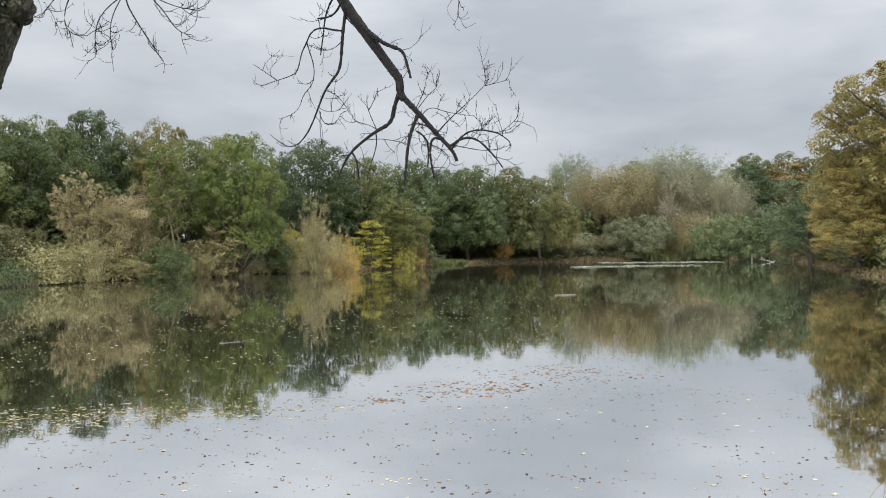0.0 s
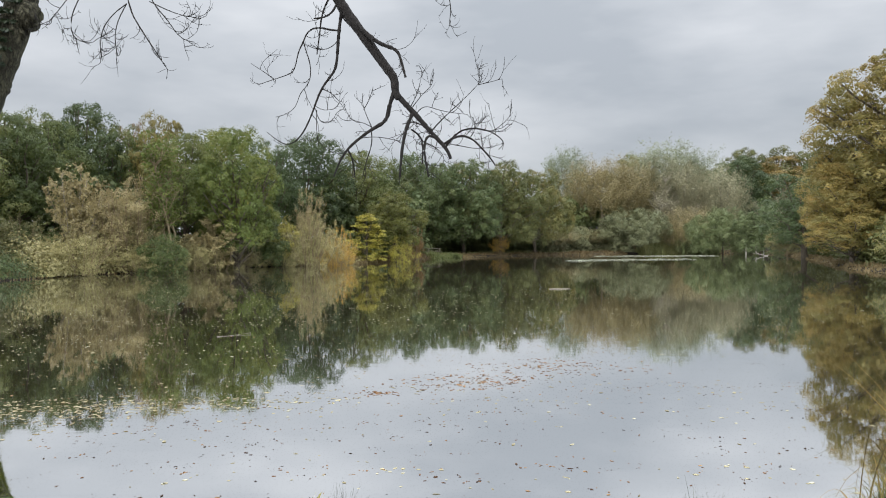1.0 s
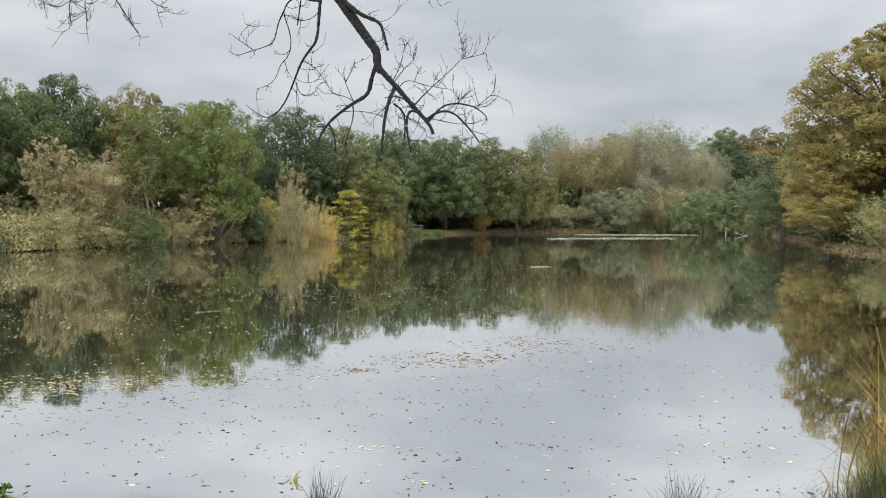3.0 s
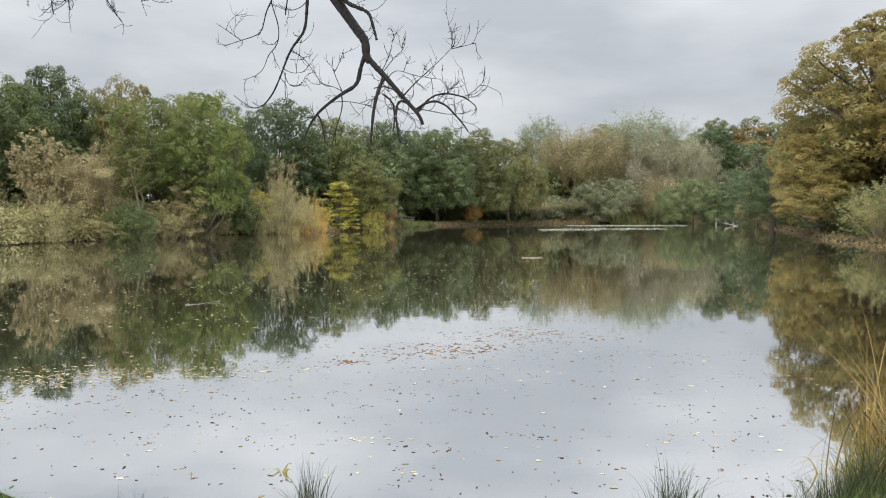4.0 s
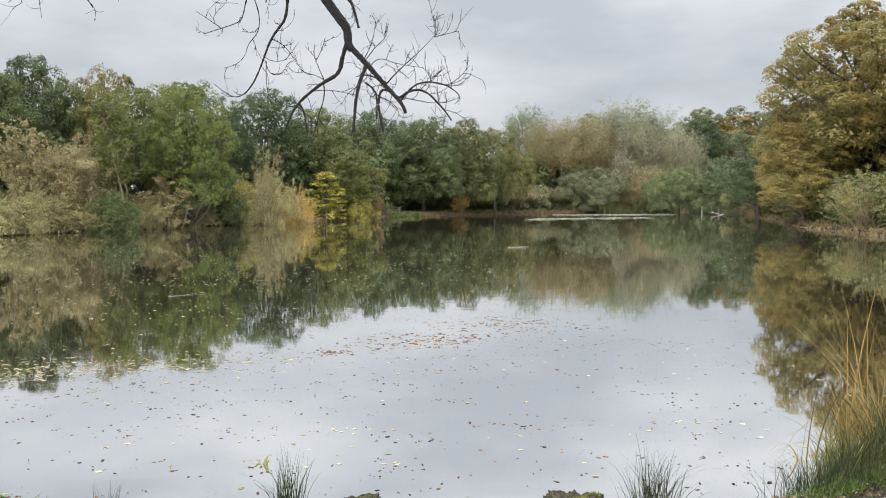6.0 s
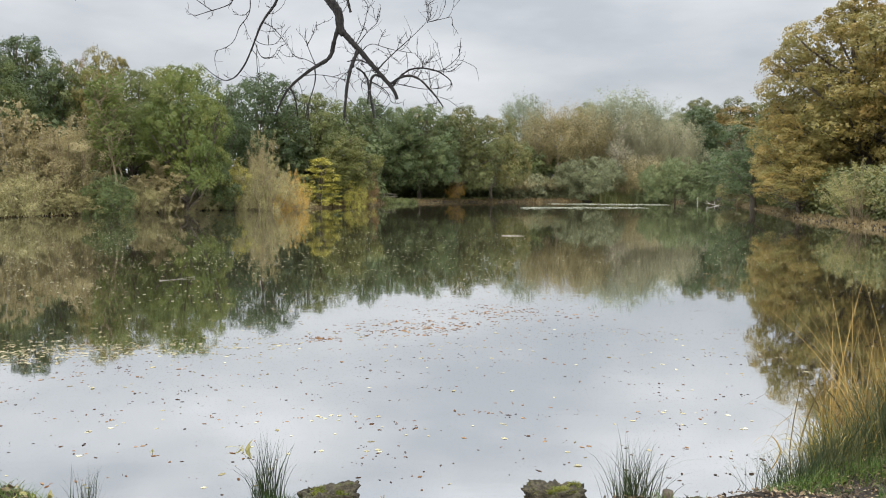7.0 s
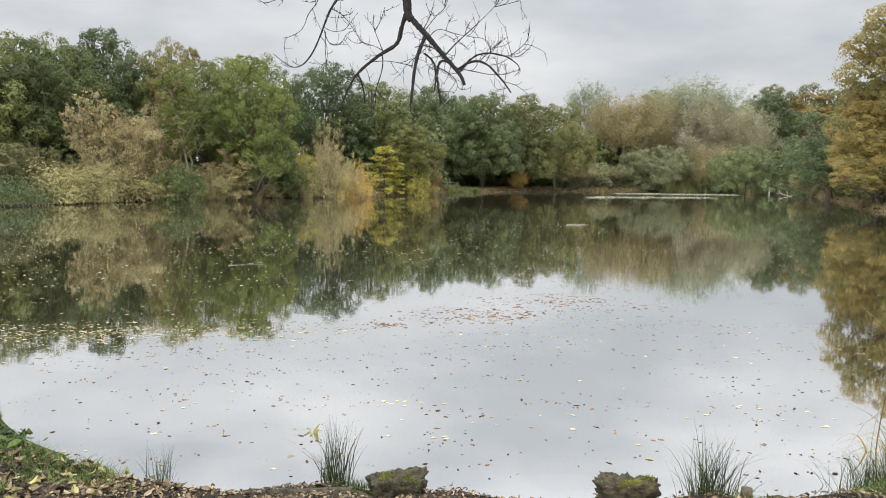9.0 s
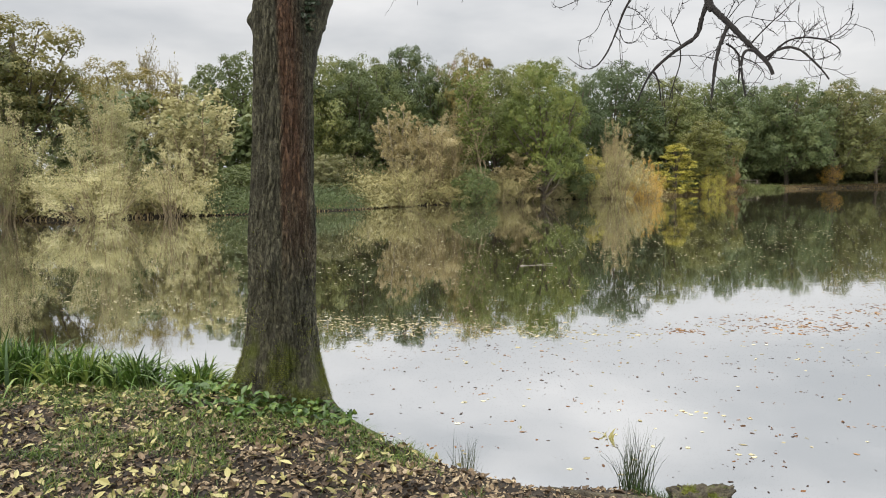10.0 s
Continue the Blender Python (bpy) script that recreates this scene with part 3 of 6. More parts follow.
def soft(seed, half=4.6, n=26, high=7.8, size=(0.085, 0.175), spill=8000, per=58, calm=1.0):
    """A low wide bush: soft billows of small leaves with fine twigs standing out of them."""
    rng = rng_of(seed)
    lobes = egg(rng, n, 0.6, high, half, 0.8, 0.25, 0.3)
    at, face = billow(rng, lobes, rng.uniform(0.9, 1.9, n), 11, (0.4, 0.8), per, 0.8, calm)
    keep = rng.uniform(size=len(at)) < 0.9
    at, face = at[keep], face[keep]
    at[:, 2] = np.where(at[:, 2] < 0.05, rng.uniform(0.05, 0.6, len(at)), at[:, 2])
    pieces, tips = [], []
    for s in range(36):
        a, out = rng.uniform(0, 2 * np.pi), half * rng.uniform(0.05, 1.0) ** 0.6
        head = np.array([np.cos(a) * out * 1.15, np.sin(a) * out * 1.15, (high + 2.4) * rng.uniform(0.75, 1.0) * math.sqrt(max(0.1, 1 - (out / half / 1.1) ** 2)) + 0.4])
        line = bend([np.cos(a) * out * 0.3, np.sin(a) * out * 0.3, -0.2], head, rng, 0.3, 7)
        pieces.append(tube(line, np.linspace(0.07, 0.012, 7), 4))
        for j in range(6):
            b = line[rng.integers(3, 7)]
            e = b + unit(rng.normal(size=3) * 0.6 + (head - line[3]) * 0.25 + [0, 0, 0.8]) * rng.uniform(0.5, 1.3)
            tw = bend(b, e, rng, 0.2, 4)
            pieces.append(tube(tw[[0, 2, 3]], np.linspace(0.022, 0.008, 3), 3))
            tips.append(tw)
    tips = np.array(tips)
    more = tips[rng.integers(0, len(tips), spill), rng.integers(1, 4, spill)] + rng.normal(size=(spill, 3)) * 0.14
    at, face = np.concatenate([at, more]), np.concatenate([face, rng.normal(size=(spill, 3)) + [0, 0, 0.5]])
    return sized(leaf_tris(rng, at, face, rng.uniform(*size, len(at)), 0.55), merged(pieces))


def layered(seed, n=150, half=3.5):
    """A young tree with flat sprays in loose tiers, narrowing upward."""
    rng = rng_of(seed)
    z = rng.uniform(0.03, 1.0, n)
    a = rng.uniform(0, 2 * np.pi, n)
    r = half * (1.08 - z) ** 0.5 * rng.uniform(0.35, 1.15, n) * (1 + 0.22 * np.sin(a * 2 + z * 9))
    lobes = np.stack([np.cos(a) * r, np.sin(a) * r, z * 9.4 + 0.3], 1)
    at, face = clumped(rng, lobes, rng.uniform(0.40, 0.90, n), 80, 0.44)
    face = face * [0.7, 0.7, 1] + [0, 0, 0.35]
    at[:, 2] -= np.hypot(at[:, 0], at[:, 1]) * 0.14
    return sized(leaf_tris(rng, np.maximum(at, [-99, -99, 0.05]), face, rng.uniform(0.12, 0.26, len(at))), limbs_to(rng, lobes, 8.5, 0.14, count=30, sides=4))


SHAPES = {
    "oak_a": leafy(11), "oak_b": leafy(12, 16, 3.0, 1.0, 9.1, (1.05, 1.65)), "oak_c": leafy(13, 14, 3.3, 1.2, 8.9, (1.2, 1.9), rough=0.11), "oak_d": leafy(14, 15, 3.2, 1.0, 9.0, rough=0.12),
    "great_a": leafy(21, 22, 3.1, 0.8, 9.1, (0.85, 1.4), (0.32, 0.55), 9, 160, (0.065, 0.11), 6.5, 0.25, 2.3, 0.09, 0.06, 40),
    "great_b": leafy(22, 22, 3.4, 0.7, 9.1, (0.85, 1.5), (0.32, 0.55), 9, 160, (0.065, 0.11), 6.0, 0.25, 2.3, 0.11, 0.06, 40),
    "spread": leafy(25, 46, 3.7, 0.2, 9.3, (0.55, 1.0), (0.22, 0.40), 9, 130, (0.045, 0.085), 6.0, 0.22, 2.2, 0.06, 0.10, 90, 0.75),
    "wide_a": leafy(23, 20, 4.3, 0.6, 9.0, (1.15, 1.8), (0.42, 0.7), 8, 130, (0.10, 0.16), 6.0, 0.2, 2.4, 0.09, 0.05, 16),
    "wide_b": leafy(24, 18, 4.3, 0.6, 9.0, (1.2, 1.9), (0.42, 0.75), 8, 140, (0.10, 0.16), 6.0, 0.2, 2.3, 0.11, 0.05, 16),
    "airy": leafy(31, 13, 3.2, 2.6, 9.2, (0.7, 1.25), (0.32, 0.55), 9, 140, (0.065, 0.12), 8.0, 0.2, 2.1, 0.12, 0.22, 30),
    "willow": plume(41, 2.3, 3.0, 9.4, 480, 46, (0.08, 0.17), 4, 0.12, 2.0, 1.6, 0.18),
    "round": leafy(51, 17, 3.5, 0.3, 8.9, (1.2, 1.9), (0.45, 0.75), 8, 140, (0.10, 0.17), 5, 0.2, 2.2, 0.08, 0.04, 14),
    "round_b": leafy(52, 13, 3.5, 0.3, 8.8, (1.4, 2.2), (0.45, 0.8), 10, 140, (0.09, 0.16), 5, 0.2, 2.2, 0.12, 0.04, 14),
    "brush_b": twiggy(62, 17, 11, 3.4, 9.4, 9500, (0.22, 0.46), 0.7),
    "brush_tall": twiggy(63, 10, 16, 2.6, 10, 6500, (0.16, 0.34), 0.4),
    "bare": twiggy(64, 9, 22, 3.0, 10, 2400, (0.12, 0.26), 0.5, 0.11, 0.35, 3), "bare_b": twiggy(65, 8, 24, 3.2, 10, 8500, (0.14, 0.30), 0.6, 0.12, 0.3, 3),
    "slim": twiggy(66, 3, 40, 2.3, 10, 1300, (0.12, 0.22), 0.2, 0.09, 0.3, 4),
    "slim_leafy": twiggy(67, 3, 40, 2.4, 10, 3600, (0.13, 0.26), 0.2, 0.09, 0.35, 4),
    "soft_a": soft(67), "soft_b": soft(68, 5.4, 30, 7.4), "soft_c": soft(69, 3.4, 24, 8.2),
    "haze_a": plume(71, per=46, size=(0.08, 0.18)), "haze_b": plume(72, 3.2, 2.8, 9.6, 520, 46, (0.08, 0.18), 9, 0.10, 2.4),
    "mound": leafy(53, 24, 6.6, 0.0, 8.8, (1.7, 2.5), (0.55, 0.95), 9, 140, (0.11, 0.19), 4, 0.2, 2.2, 0.08, 0.04, 14, 0.95),
    "cone": leafy(54, 22, 3.4, 0.3, 9.4, (0.8, 1.3), (0.32, 0.6), 9, 130, (0.08, 0.14), 8, 0.15, 1.5, 0.10, 0.08, 20, 0.8),
    "tiers": layered(81),
}

# kind: (shapes to take in turn, leaf material, wood material, label, category)
KINDS = {
    "oak": (("oak_a", "oak_b", "oak_c", "oak_d"), OAK, BARK, "broad green oak tree at the wood's edge by the pond", "tree"),
    "oak_dark": (("oak_b", "oak_c", "oak_d", "oak_a"), OAK_DARK, BARK, "tall dense dark green tree behind the pond bank", "tree"),
    "oak_bright": (("great_a",), OAK_BRIGHT, BARK, "fresh green oak tree with yellowing tips by the pond", "tree"),
    "oak_pale": (("airy",), OLIVE, BARK, "thin-crowned olive green tree above the wood", "tree"),
    "oak_olive": (("oak_c", "oak_d", "oak_a", "oak_b"), OLIVE, BARK, "olive green tree turning brown on the far bank", "tree"),
    "oak_autumn": (("great_a", "great_b"), AUTUMN, BARK, "large spreading oak turning orange brown over the water", "tree"),
    "oak_great": (("spread",), AUTUMN, BARK, "great dome-shaped oak turning gold, boughs hanging to the water", "tree"),
    "oak_slope": (("oak_d", "oak_a"), OAK_DARK, BARK, "dull dark green tree on the wooded slope by the pond", "tree"),
    "far_bush": (("mound",), FAR_LEAF, TWIG, "big rounded olive bush at the pond's far end", "bush"),
    "far_tan": (("haze_a", "haze_b"), TAN, TWIG, "tan brushwood bush at the pond's far end", "bush"),
    "hedge_bush": (("soft_b", "soft_a"), HEDGE, TWIG, "tawny olive bush full of fine twigs by the water", "bush"),
    "far_oak": (("wide_a", "wide_b"), OAK_DARK, BARK, "broad dark green oak in the wood behind the bench", "tree"),
    "far_olive": (("wide_b", "wide_a"), OLIVE, BARK, "broad olive oak turning brown behind the far bank", "tree"),
    "amber": (("oak_b",), AMBER, BARK, "amber autumn tree on the distant slope", "tree"),
    "rust": (("oak_c",), RUST, BARK, "rust red tree top behind green oaks", "tree"),
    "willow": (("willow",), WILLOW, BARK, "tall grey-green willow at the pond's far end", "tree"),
    "birch": (("haze_a", "haze_b"), BIRCH, PALE_BARK, "tawny birch with thinning leaves on the far bank", "tree"),
    "hazy_tree": (("haze_b", "haze_a"), BARE, PALE_BARK, "soft grey-green tree thinning to pale stems", "tree"),
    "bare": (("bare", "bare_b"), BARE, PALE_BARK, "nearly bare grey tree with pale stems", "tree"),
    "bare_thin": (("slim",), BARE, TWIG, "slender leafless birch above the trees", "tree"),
    "aspen": (("brush_tall",), TAN, PALE_BARK, "thin tan sapling with pale stem at the water's edge", "tree"),
    "sparse": (("slim_leafy",), OAK_BRIGHT, TWIG, "tall thin tree with sparse yellow-green leaves", "tree"),
    "alder": (("airy", "great_b"), OLIVE, BARK, "tall open-crowned olive alder with gaps of sky", "tree"),
    "sallow": (("soft_a", "soft_b"), SALLOW, TWIG, "pale yellow-green sallow bush leaning over the water", "bush"),
    "sallow_tall": (("soft_c", "brush_tall"), SALLOW, TWIG, "tall pale sallow with fine grey twigs", "bush"),
    "bush_tan": (("soft_c", "brush_tall", "brush_b", "soft_a"), TAN, TWIG, "withered tan bush with fine twigs on the bank", "bush"),
    "bush": (("round", "soft_a"), BUSH, TWIG, "olive brown bush at the pond's edge", "bush"),
    "bush_dark": (("round_b", "round", "soft_a"), OAK, BARK, "dull green leafy bush at the water's edge", "bush"),
    "bush_green": (("round", "round_b"), WEEPING, BARK, "rounded dull green bush on the far bank", "bush"),
    "bush_gold_green": (("soft_a",), YELLOW_GREEN, TWIG, "pale yellow-green bush below the big oak", "bush"),
    "bush_gold": (("soft_a",), GOLD, TWIG, "golden orange bush at the water's edge", "bush"),
    "rust_bush": (("soft_c",), RUST, TWIG, "small red-brown bush on the far bank", "bush"),
    "hazel": (("soft_c", "tiers"), HAZEL, BARK, "bright yellow hazel bush by the water", "bush"),
    "hazel_green": (("cone",), HAZEL_GREEN, BARK, "pointed green and gold young tree by the water", "tree"),
    "yellow": (("tiers",), GOLD, BARK, "small yellow-leaved bush among tan twigs", "bush"),
    "weeping": (("mound", "round_b"), WEEPING, BARK, "low billowing green willow hanging to the water", "tree"),
}
BROAD = {"oak": 1.3, "oak_dark": 1.3, "oak_bright": 1.2, "oak_olive": 1.3, "oak_autumn": 1.0, "oak_great": 1.05, "oak_slope": 1.2, "amber": 1.25, "willow": 1.3, "birch": 1.2, "far_oak": 1.3, "far_olive": 1.3}
taken, protos = {}, {}


def plant(kind, x, y, top, width):
    """A tree or bush of that kind, its crown's top at that height above the water."""
    shapes, leaf, wood, label, category = KINDS[kind]
    k = taken[kind] = taken.get(kind, -1) + 1
    shape = shapes[k % len(shapes)]
    z = float(ground_height(x, y)) - 0.05
    tall = max(top - z, 0.8)
    sx, sz = width / SHAPES[shape][2] * BROAD.get(kind, 1.1), tall / 10
    m = Matrix.Translation((x, y, z)) @ Matrix.Rotation((k * 2.4 + x) % 6.28, 4, "Z") @ Matrix.Diagonal((sx, sx, sz, 1))
    if (kind, shape) in protos:
        first = protos[kind, shape]
        return copy_thing(first, m @ Matrix.Diagonal([1 / s for s in first.scale] + [1]))
    thing = tagged(new("bush" if category == "bush" else "tree"), label, category, label.split(" ")[0] + " " + category + " row")
    part("crown", SHAPES[shape][0], leaf, thing)
    part("trunk", SHAPES[shape][1], wood, thing)
    thing.matrix_basis = m
    protos[kind, shape] = thing
    return thing

LEFT_WOOD = [
    ("oak", -29.1, 45.8, 10.1, 5.8),
    ("oak", -28.0, 48.8, 10.3, 5.5),
    ("oak", -27.8, 53.8, 11.2, 5.2),
    ("oak_dark", -27.4, 57.8, 12.5, 5.6),
    ("oak", -25.5, 59.8, 11.4, 5.8),
    ("rust", -27.6, 68.8, 12.7, 3.1),
    ("oak_pale", -22.0, 58.8, 11.9, 4.4),
    ("oak", -18.3, 54.8, 9.8, 4.1),
    ("oak_bright", -14.3, 52.8, 9.9, 5.5),
    ("oak_dark", -14.7, 64.8, 10.6, 5.3),
    ("oak_dark", -12.8, 74.0, 12.4, 7.5),
    ("oak", -8.8, 80.0, 11.3, 7.2),
    ("oak", -32.9, 60.8, 12.1, 6.8),
    ("oak", -19.1, 64.8, 11.3, 7.2),
    ("oak_dark", -17.6, 59.5, 8.2, 6.0),
]
MIDDLE_WOOD = [
    ("far_oak", -6.4, 98.4, 12.5, 8.8),
    ("far_oak", -1.4, 97.2, 12.8, 8.7),
    ("far_oak", 3.3, 98.2, 12.2, 9.5),
    ("far_olive", 8.2, 100.3, 12.1, 9.6),
    ("far_olive", 13.1, 102.4, 11.5, 7.6),
    ("far_oak", -5.0, 105.7, 13.2, 11.8),
    ("far_olive", 7.2, 112.0, 13.5, 13.3),
]
FAR_END = [
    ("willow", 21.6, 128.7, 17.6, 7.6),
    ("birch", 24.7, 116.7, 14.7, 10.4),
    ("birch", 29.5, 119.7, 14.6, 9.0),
    ("hazy_tree", 33.5, 124.7, 15.9, 9.0),
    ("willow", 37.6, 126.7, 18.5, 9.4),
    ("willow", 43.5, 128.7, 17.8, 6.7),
    ("hazy_tree", 38.8, 121.7, 15.2, 9.0),
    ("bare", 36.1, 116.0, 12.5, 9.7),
    ("hazy_tree", 45.5, 121.7, 13.6, 8.0),
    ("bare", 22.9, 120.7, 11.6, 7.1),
    ("far_oak", 54.0, 133.6, 16.4, 10.9),
    ("amber", 66.1, 148.6, 18.2, 14.3),
    ("far_olive", 60.0, 148.6, 19.8, 11.0),
    ("far_olive", 72.1, 148.6, 20.1, 14.3),
    ("far_oak", 47.8, 138.7, 16.0, 13.3),
    ("far_oak", 36.8, 143.7, 17.6, 14.9),
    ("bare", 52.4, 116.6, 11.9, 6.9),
]
FAR_BUSHES = [
    ("far_bush", 28.8, 111.0, 6.7, 10.5),
    ("far_tan", 21.4, 112.7, 3.6, 7.5),
    ("far_tan", 36.3, 111.7, 6.8, 8.3),
    ("weeping", 40.0, 106.7, 6.6, 9.6),
    ("weeping", 43.0, 101.5, 6.4, 7.5),
    ("weeping", 37.4, 109.0, 5.2, 6.0),
    ("bush", 43.2, 93.7, 4.3, 4.9),
    ("far_tan", 17.4, 108.7, 3.8, 4.8),
]
RIGHT_BANK = [
    ("oak_slope", 37.3, 76.7, 8.6, 8.0),
    ("oak_slope", 36.4, 66.0, 10.2, 7.6),
    ("oak_great", 34.2, 53.5, 15.8, 13.4),
    ("oak_autumn", 30.2, 53.6, 7.6, 7.4),
    ("oak_autumn", 28.4, 51.5, 4.4, 6.2),
    ("oak_autumn", 32.4, 56.5, 11.6, 8.6),
    ("bush_gold_green", 26.5, 41.0, 3.6, 4.6),
    ("oak_slope", 43.8, 82.7, 10.0, 8.6),
    ("oak_autumn", 36.2, 47.5, 16.0, 12.5),
]
LEFT_FRONT = [
    ("aspen", -22.7, 46.8, 6.7, 3.0),
    ("bush", -25.0, 44.8, 3.5, 4.4),
    ("hedge_bush", -21.0, 43.8, 3.1, 4.6),
    ("bush_tan", -19.8, 47.8, 6.0, 5.0),
    ("bush_tan", -21.8, 48.8, 5.7, 3.3),
    ("sparse", -17.2, 48.8, 8.9, 4.0),
    ("bush_dark", -17.1, 46.2, 2.4, 3.2),
    ("bush_tan", -15.5, 51.8, 3.5, 3.5),
    ("bush_dark", -14.2, 55.8, 4.9, 5.0),
    ("hazel", -12.5, 58.8, 3.9, 3.1),
    ("bush_tan", -10.7, 62.8, 6.3, 3.5),
    ("hedge_bush", -10.1, 59.2, 4.1, 5.7),
    ("bush_gold", -8.1, 60.9, 3.0, 3.2),
    ("hazel", -6.6, 68.8, 4.4, 4.4),
    ("hazel_green", -4.3, 72.8, 6.6, 5.6),
    ("hazel", -3.6, 71.0, 2.4, 2.6),
    ("rust_bush", -2.4, 74.8, 3.8, 2.2),
    ("bush_gold", 8.2, 99.5, 2.9, 2.6),
]
LEFT_FRONT_LOW = [
    ("sallow", -23.6, 43.8, 2.0, 4.3),
    ("hedge_bush", -18.8, 46.8, 1.9, 4.2),
    ("hedge_bush", -14.3, 53.8, 2.0, 4.0),
    ("yellow", -22.4, 49.8, 2.0, 2.6),
    ("bush", -24.8, 40.8, 3.3, 3.7),
    ("hedge_bush", -16.5, 49.8, 2.4, 3.4),
]
LEFT_END = [
    ("alder", -42.8, 34.2, 12.2, 8.3),
    ("alder", -43.9, 31.2, 11.9, 7.6),
    ("oak_olive", -42.2, 42.3, 10.4, 6.8),
    ("bare_thin", -43.2, 47.2, 12.5, 2.6),
    ("oak", -36.0, 47.5, 11.1, 5.8),
    ("oak", -42.8, 50.0, 9.5, 5.4),
    ("oak", -49.0, 44.9, 9.4, 7.4),
    ("sallow_tall", -31.3, 29.7, 6.8, 4.3),
    ("sallow_tall", -28.7, 33.3, 7.0, 4.5),
    ("sallow", -29.4, 27.1, 3.4, 5.8),
    ("sallow", -27.4, 29.9, 3.6, 3.6),
    ("sallow_tall", -33.0, 25.0, 5.9, 3.9),
    ("bush_dark", -33.7, 27.3, 4.5, 3.6),
    ("bush_dark", -30.3, 39.3, 2.8, 4.5),
    ("bush", -33.0, 23.7, 3.7, 3.8),
    ("bush_dark", -30.0, 32.8, 1.5, 3.0),
    ("bush_dark", -27.2, 45.8, 2.5, 3.8),
]
for row in LEFT_WOOD + MIDDLE_WOOD + FAR_END + FAR_BUSHES + RIGHT_BANK + LEFT_FRONT + LEFT_FRONT_LOW + LEFT_END:
    plant(*row)

# ---- undergrowth along the shores ----
def along(points, step, rng, inset):
    """Places along a line, with a sideways offset drawn from inset (metres outward)."""
    p = np.array(points, float)
    seg = np.hypot(*(p[1:] - p[:-1]).T)
    s = np.r_[0, np.cumsum(seg)]
    n = int(s[-1] / step)
    u = rng.uniform(0, s[-1], n)
    i = np.clip(np.searchsorted(s, u) - 1, 0, len(seg) - 1)
    t = ((u - s[i]) / seg[i])[:, None]
    d = (p[i + 1] - p[i]) / seg[i][:, None]
    out = np.stack([d[:, 1], -d[:, 0]], 1)
    return p[i] + (p[i + 1] - p[i]) * t + out * rng.uniform(*inset, n)[:, None]


def shore_growth(name, line, step, inset, height, width, material, label, seed, lean=0.5):
    rng = rng_of(seed)
    q = along(line, step, rng, inset)
    base = np.concatenate([q, np.maximum(ground_height(q[:, 0], q[:, 1]), -0.05)[:, None]], 1)
    clump = 0.65 + 0.5 * wobble(q[:, 0], q[:, 1], 0.9)
    v, f = blades(rng, base, rng.uniform(*height, len(q)) * np.clip(clump, 0.35, 1.2), width, rng.normal(0, lean, (len(q), 2)), 0.5, 3)
    return tagged(part(name, mesh_of(name, v, f), material), label, "grass", kind="stuff")


LEFT_LINE = FAR_SHORE[-1:] + LEFT_SHORE[:10]
shore_growth("sedge", LEFT_LINE, 0.014, (-0.3, 1.2), (0.15, 0.42), 0.06, SEDGE, "dry tan sedge drooping along the water's edge", 101)
shore_growth("marsh_growth", FAR_SHORE, 0.012, (-0.4, 1.4), (0.25, 0.6), 0.09, RUSSET, "low russet marsh plants along the far bank", 102)
shore_growth("marsh_growth", RIGHT_SHORE, 0.016, (-0.3, 0.9), (0.15, 0.4), 0.09, RUSSET, "low russet marsh plants under the leaning oaks", 103)
shore_growth("marsh_grass", [(-1.5, 86.5), (1.5, 90.5)], 0.003, (0.2, 1.6), (0.5, 1.0), 0.1, MARSH, "green rushes beside the bench", 104)
shore_growth("marsh_grass", [(20, 106.5), (5.4, 96.0), (-2.8, 85.0), (-5, 73)], 0.006, (0.8, 7.5), (0.12, 0.35), 0.08, MARSH, "rough grass on the open far bank", 107)
shore_growth("reed_bed", [(42, 116), (29, 110)], 0.006, (-1.5, 1.0), (1.2, 2.4), 0.12, MARSH, "pale green reed bed at the pond's far end", 105, 0.2)
shore_growth("reed_bed", [(-24.6, 35.0), (-23.7, 36.2)], 0.006, (0.0, 0.8), (0.6, 1.3), 0.07, RUSSET, "brown reeds beside pale sallow bushes", 106, 0.3)


def thicket(name, line, inset, step, height, material, label, seed, size=(0.3, 0.6), per=60):
    """Dense leafy undergrowth below the trees."""
    rng = rng_of(seed)
    q = along(line, step, rng, inset)
    z = ground_height(q[:, 0], q[:, 1]) + rng.uniform(0.1, 1.0, len(q)) ** 1.4 * height
    at, face = clumped(rng, np.concatenate([q, z[:, None]], 1), rng.uniform(0.7, 1.4, len(q)), per)
    # where it hangs out over the water a dark gap stays below it
    over = shore_distance(at[:, 0], at[:, 1]) < 0.08
    at[:, 2] = np.maximum(at[:, 2], np.where(over, 0.08 + rng.exponential(0.14, len(at)), ground_height(at[:, 0], at[:, 1])))
    v, f = leaf_tris(rng, at, face, rng.uniform(*size, len(at)))
    return tagged(part(name, mesh_of(name, v, f), material), label, "undergrowth", kind="stuff")


WOOD_LINE = [(-2, 93), (-11, 73), (-19, 62), (-28, 52), (-34, 43), (-42, 34), (-50, 24)]
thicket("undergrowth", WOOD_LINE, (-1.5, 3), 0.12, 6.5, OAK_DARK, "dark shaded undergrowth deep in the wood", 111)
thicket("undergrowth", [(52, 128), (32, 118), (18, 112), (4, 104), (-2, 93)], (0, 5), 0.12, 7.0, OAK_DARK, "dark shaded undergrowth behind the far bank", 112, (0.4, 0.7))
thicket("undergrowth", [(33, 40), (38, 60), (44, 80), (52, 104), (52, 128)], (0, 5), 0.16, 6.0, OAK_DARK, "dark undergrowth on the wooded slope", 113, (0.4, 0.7))
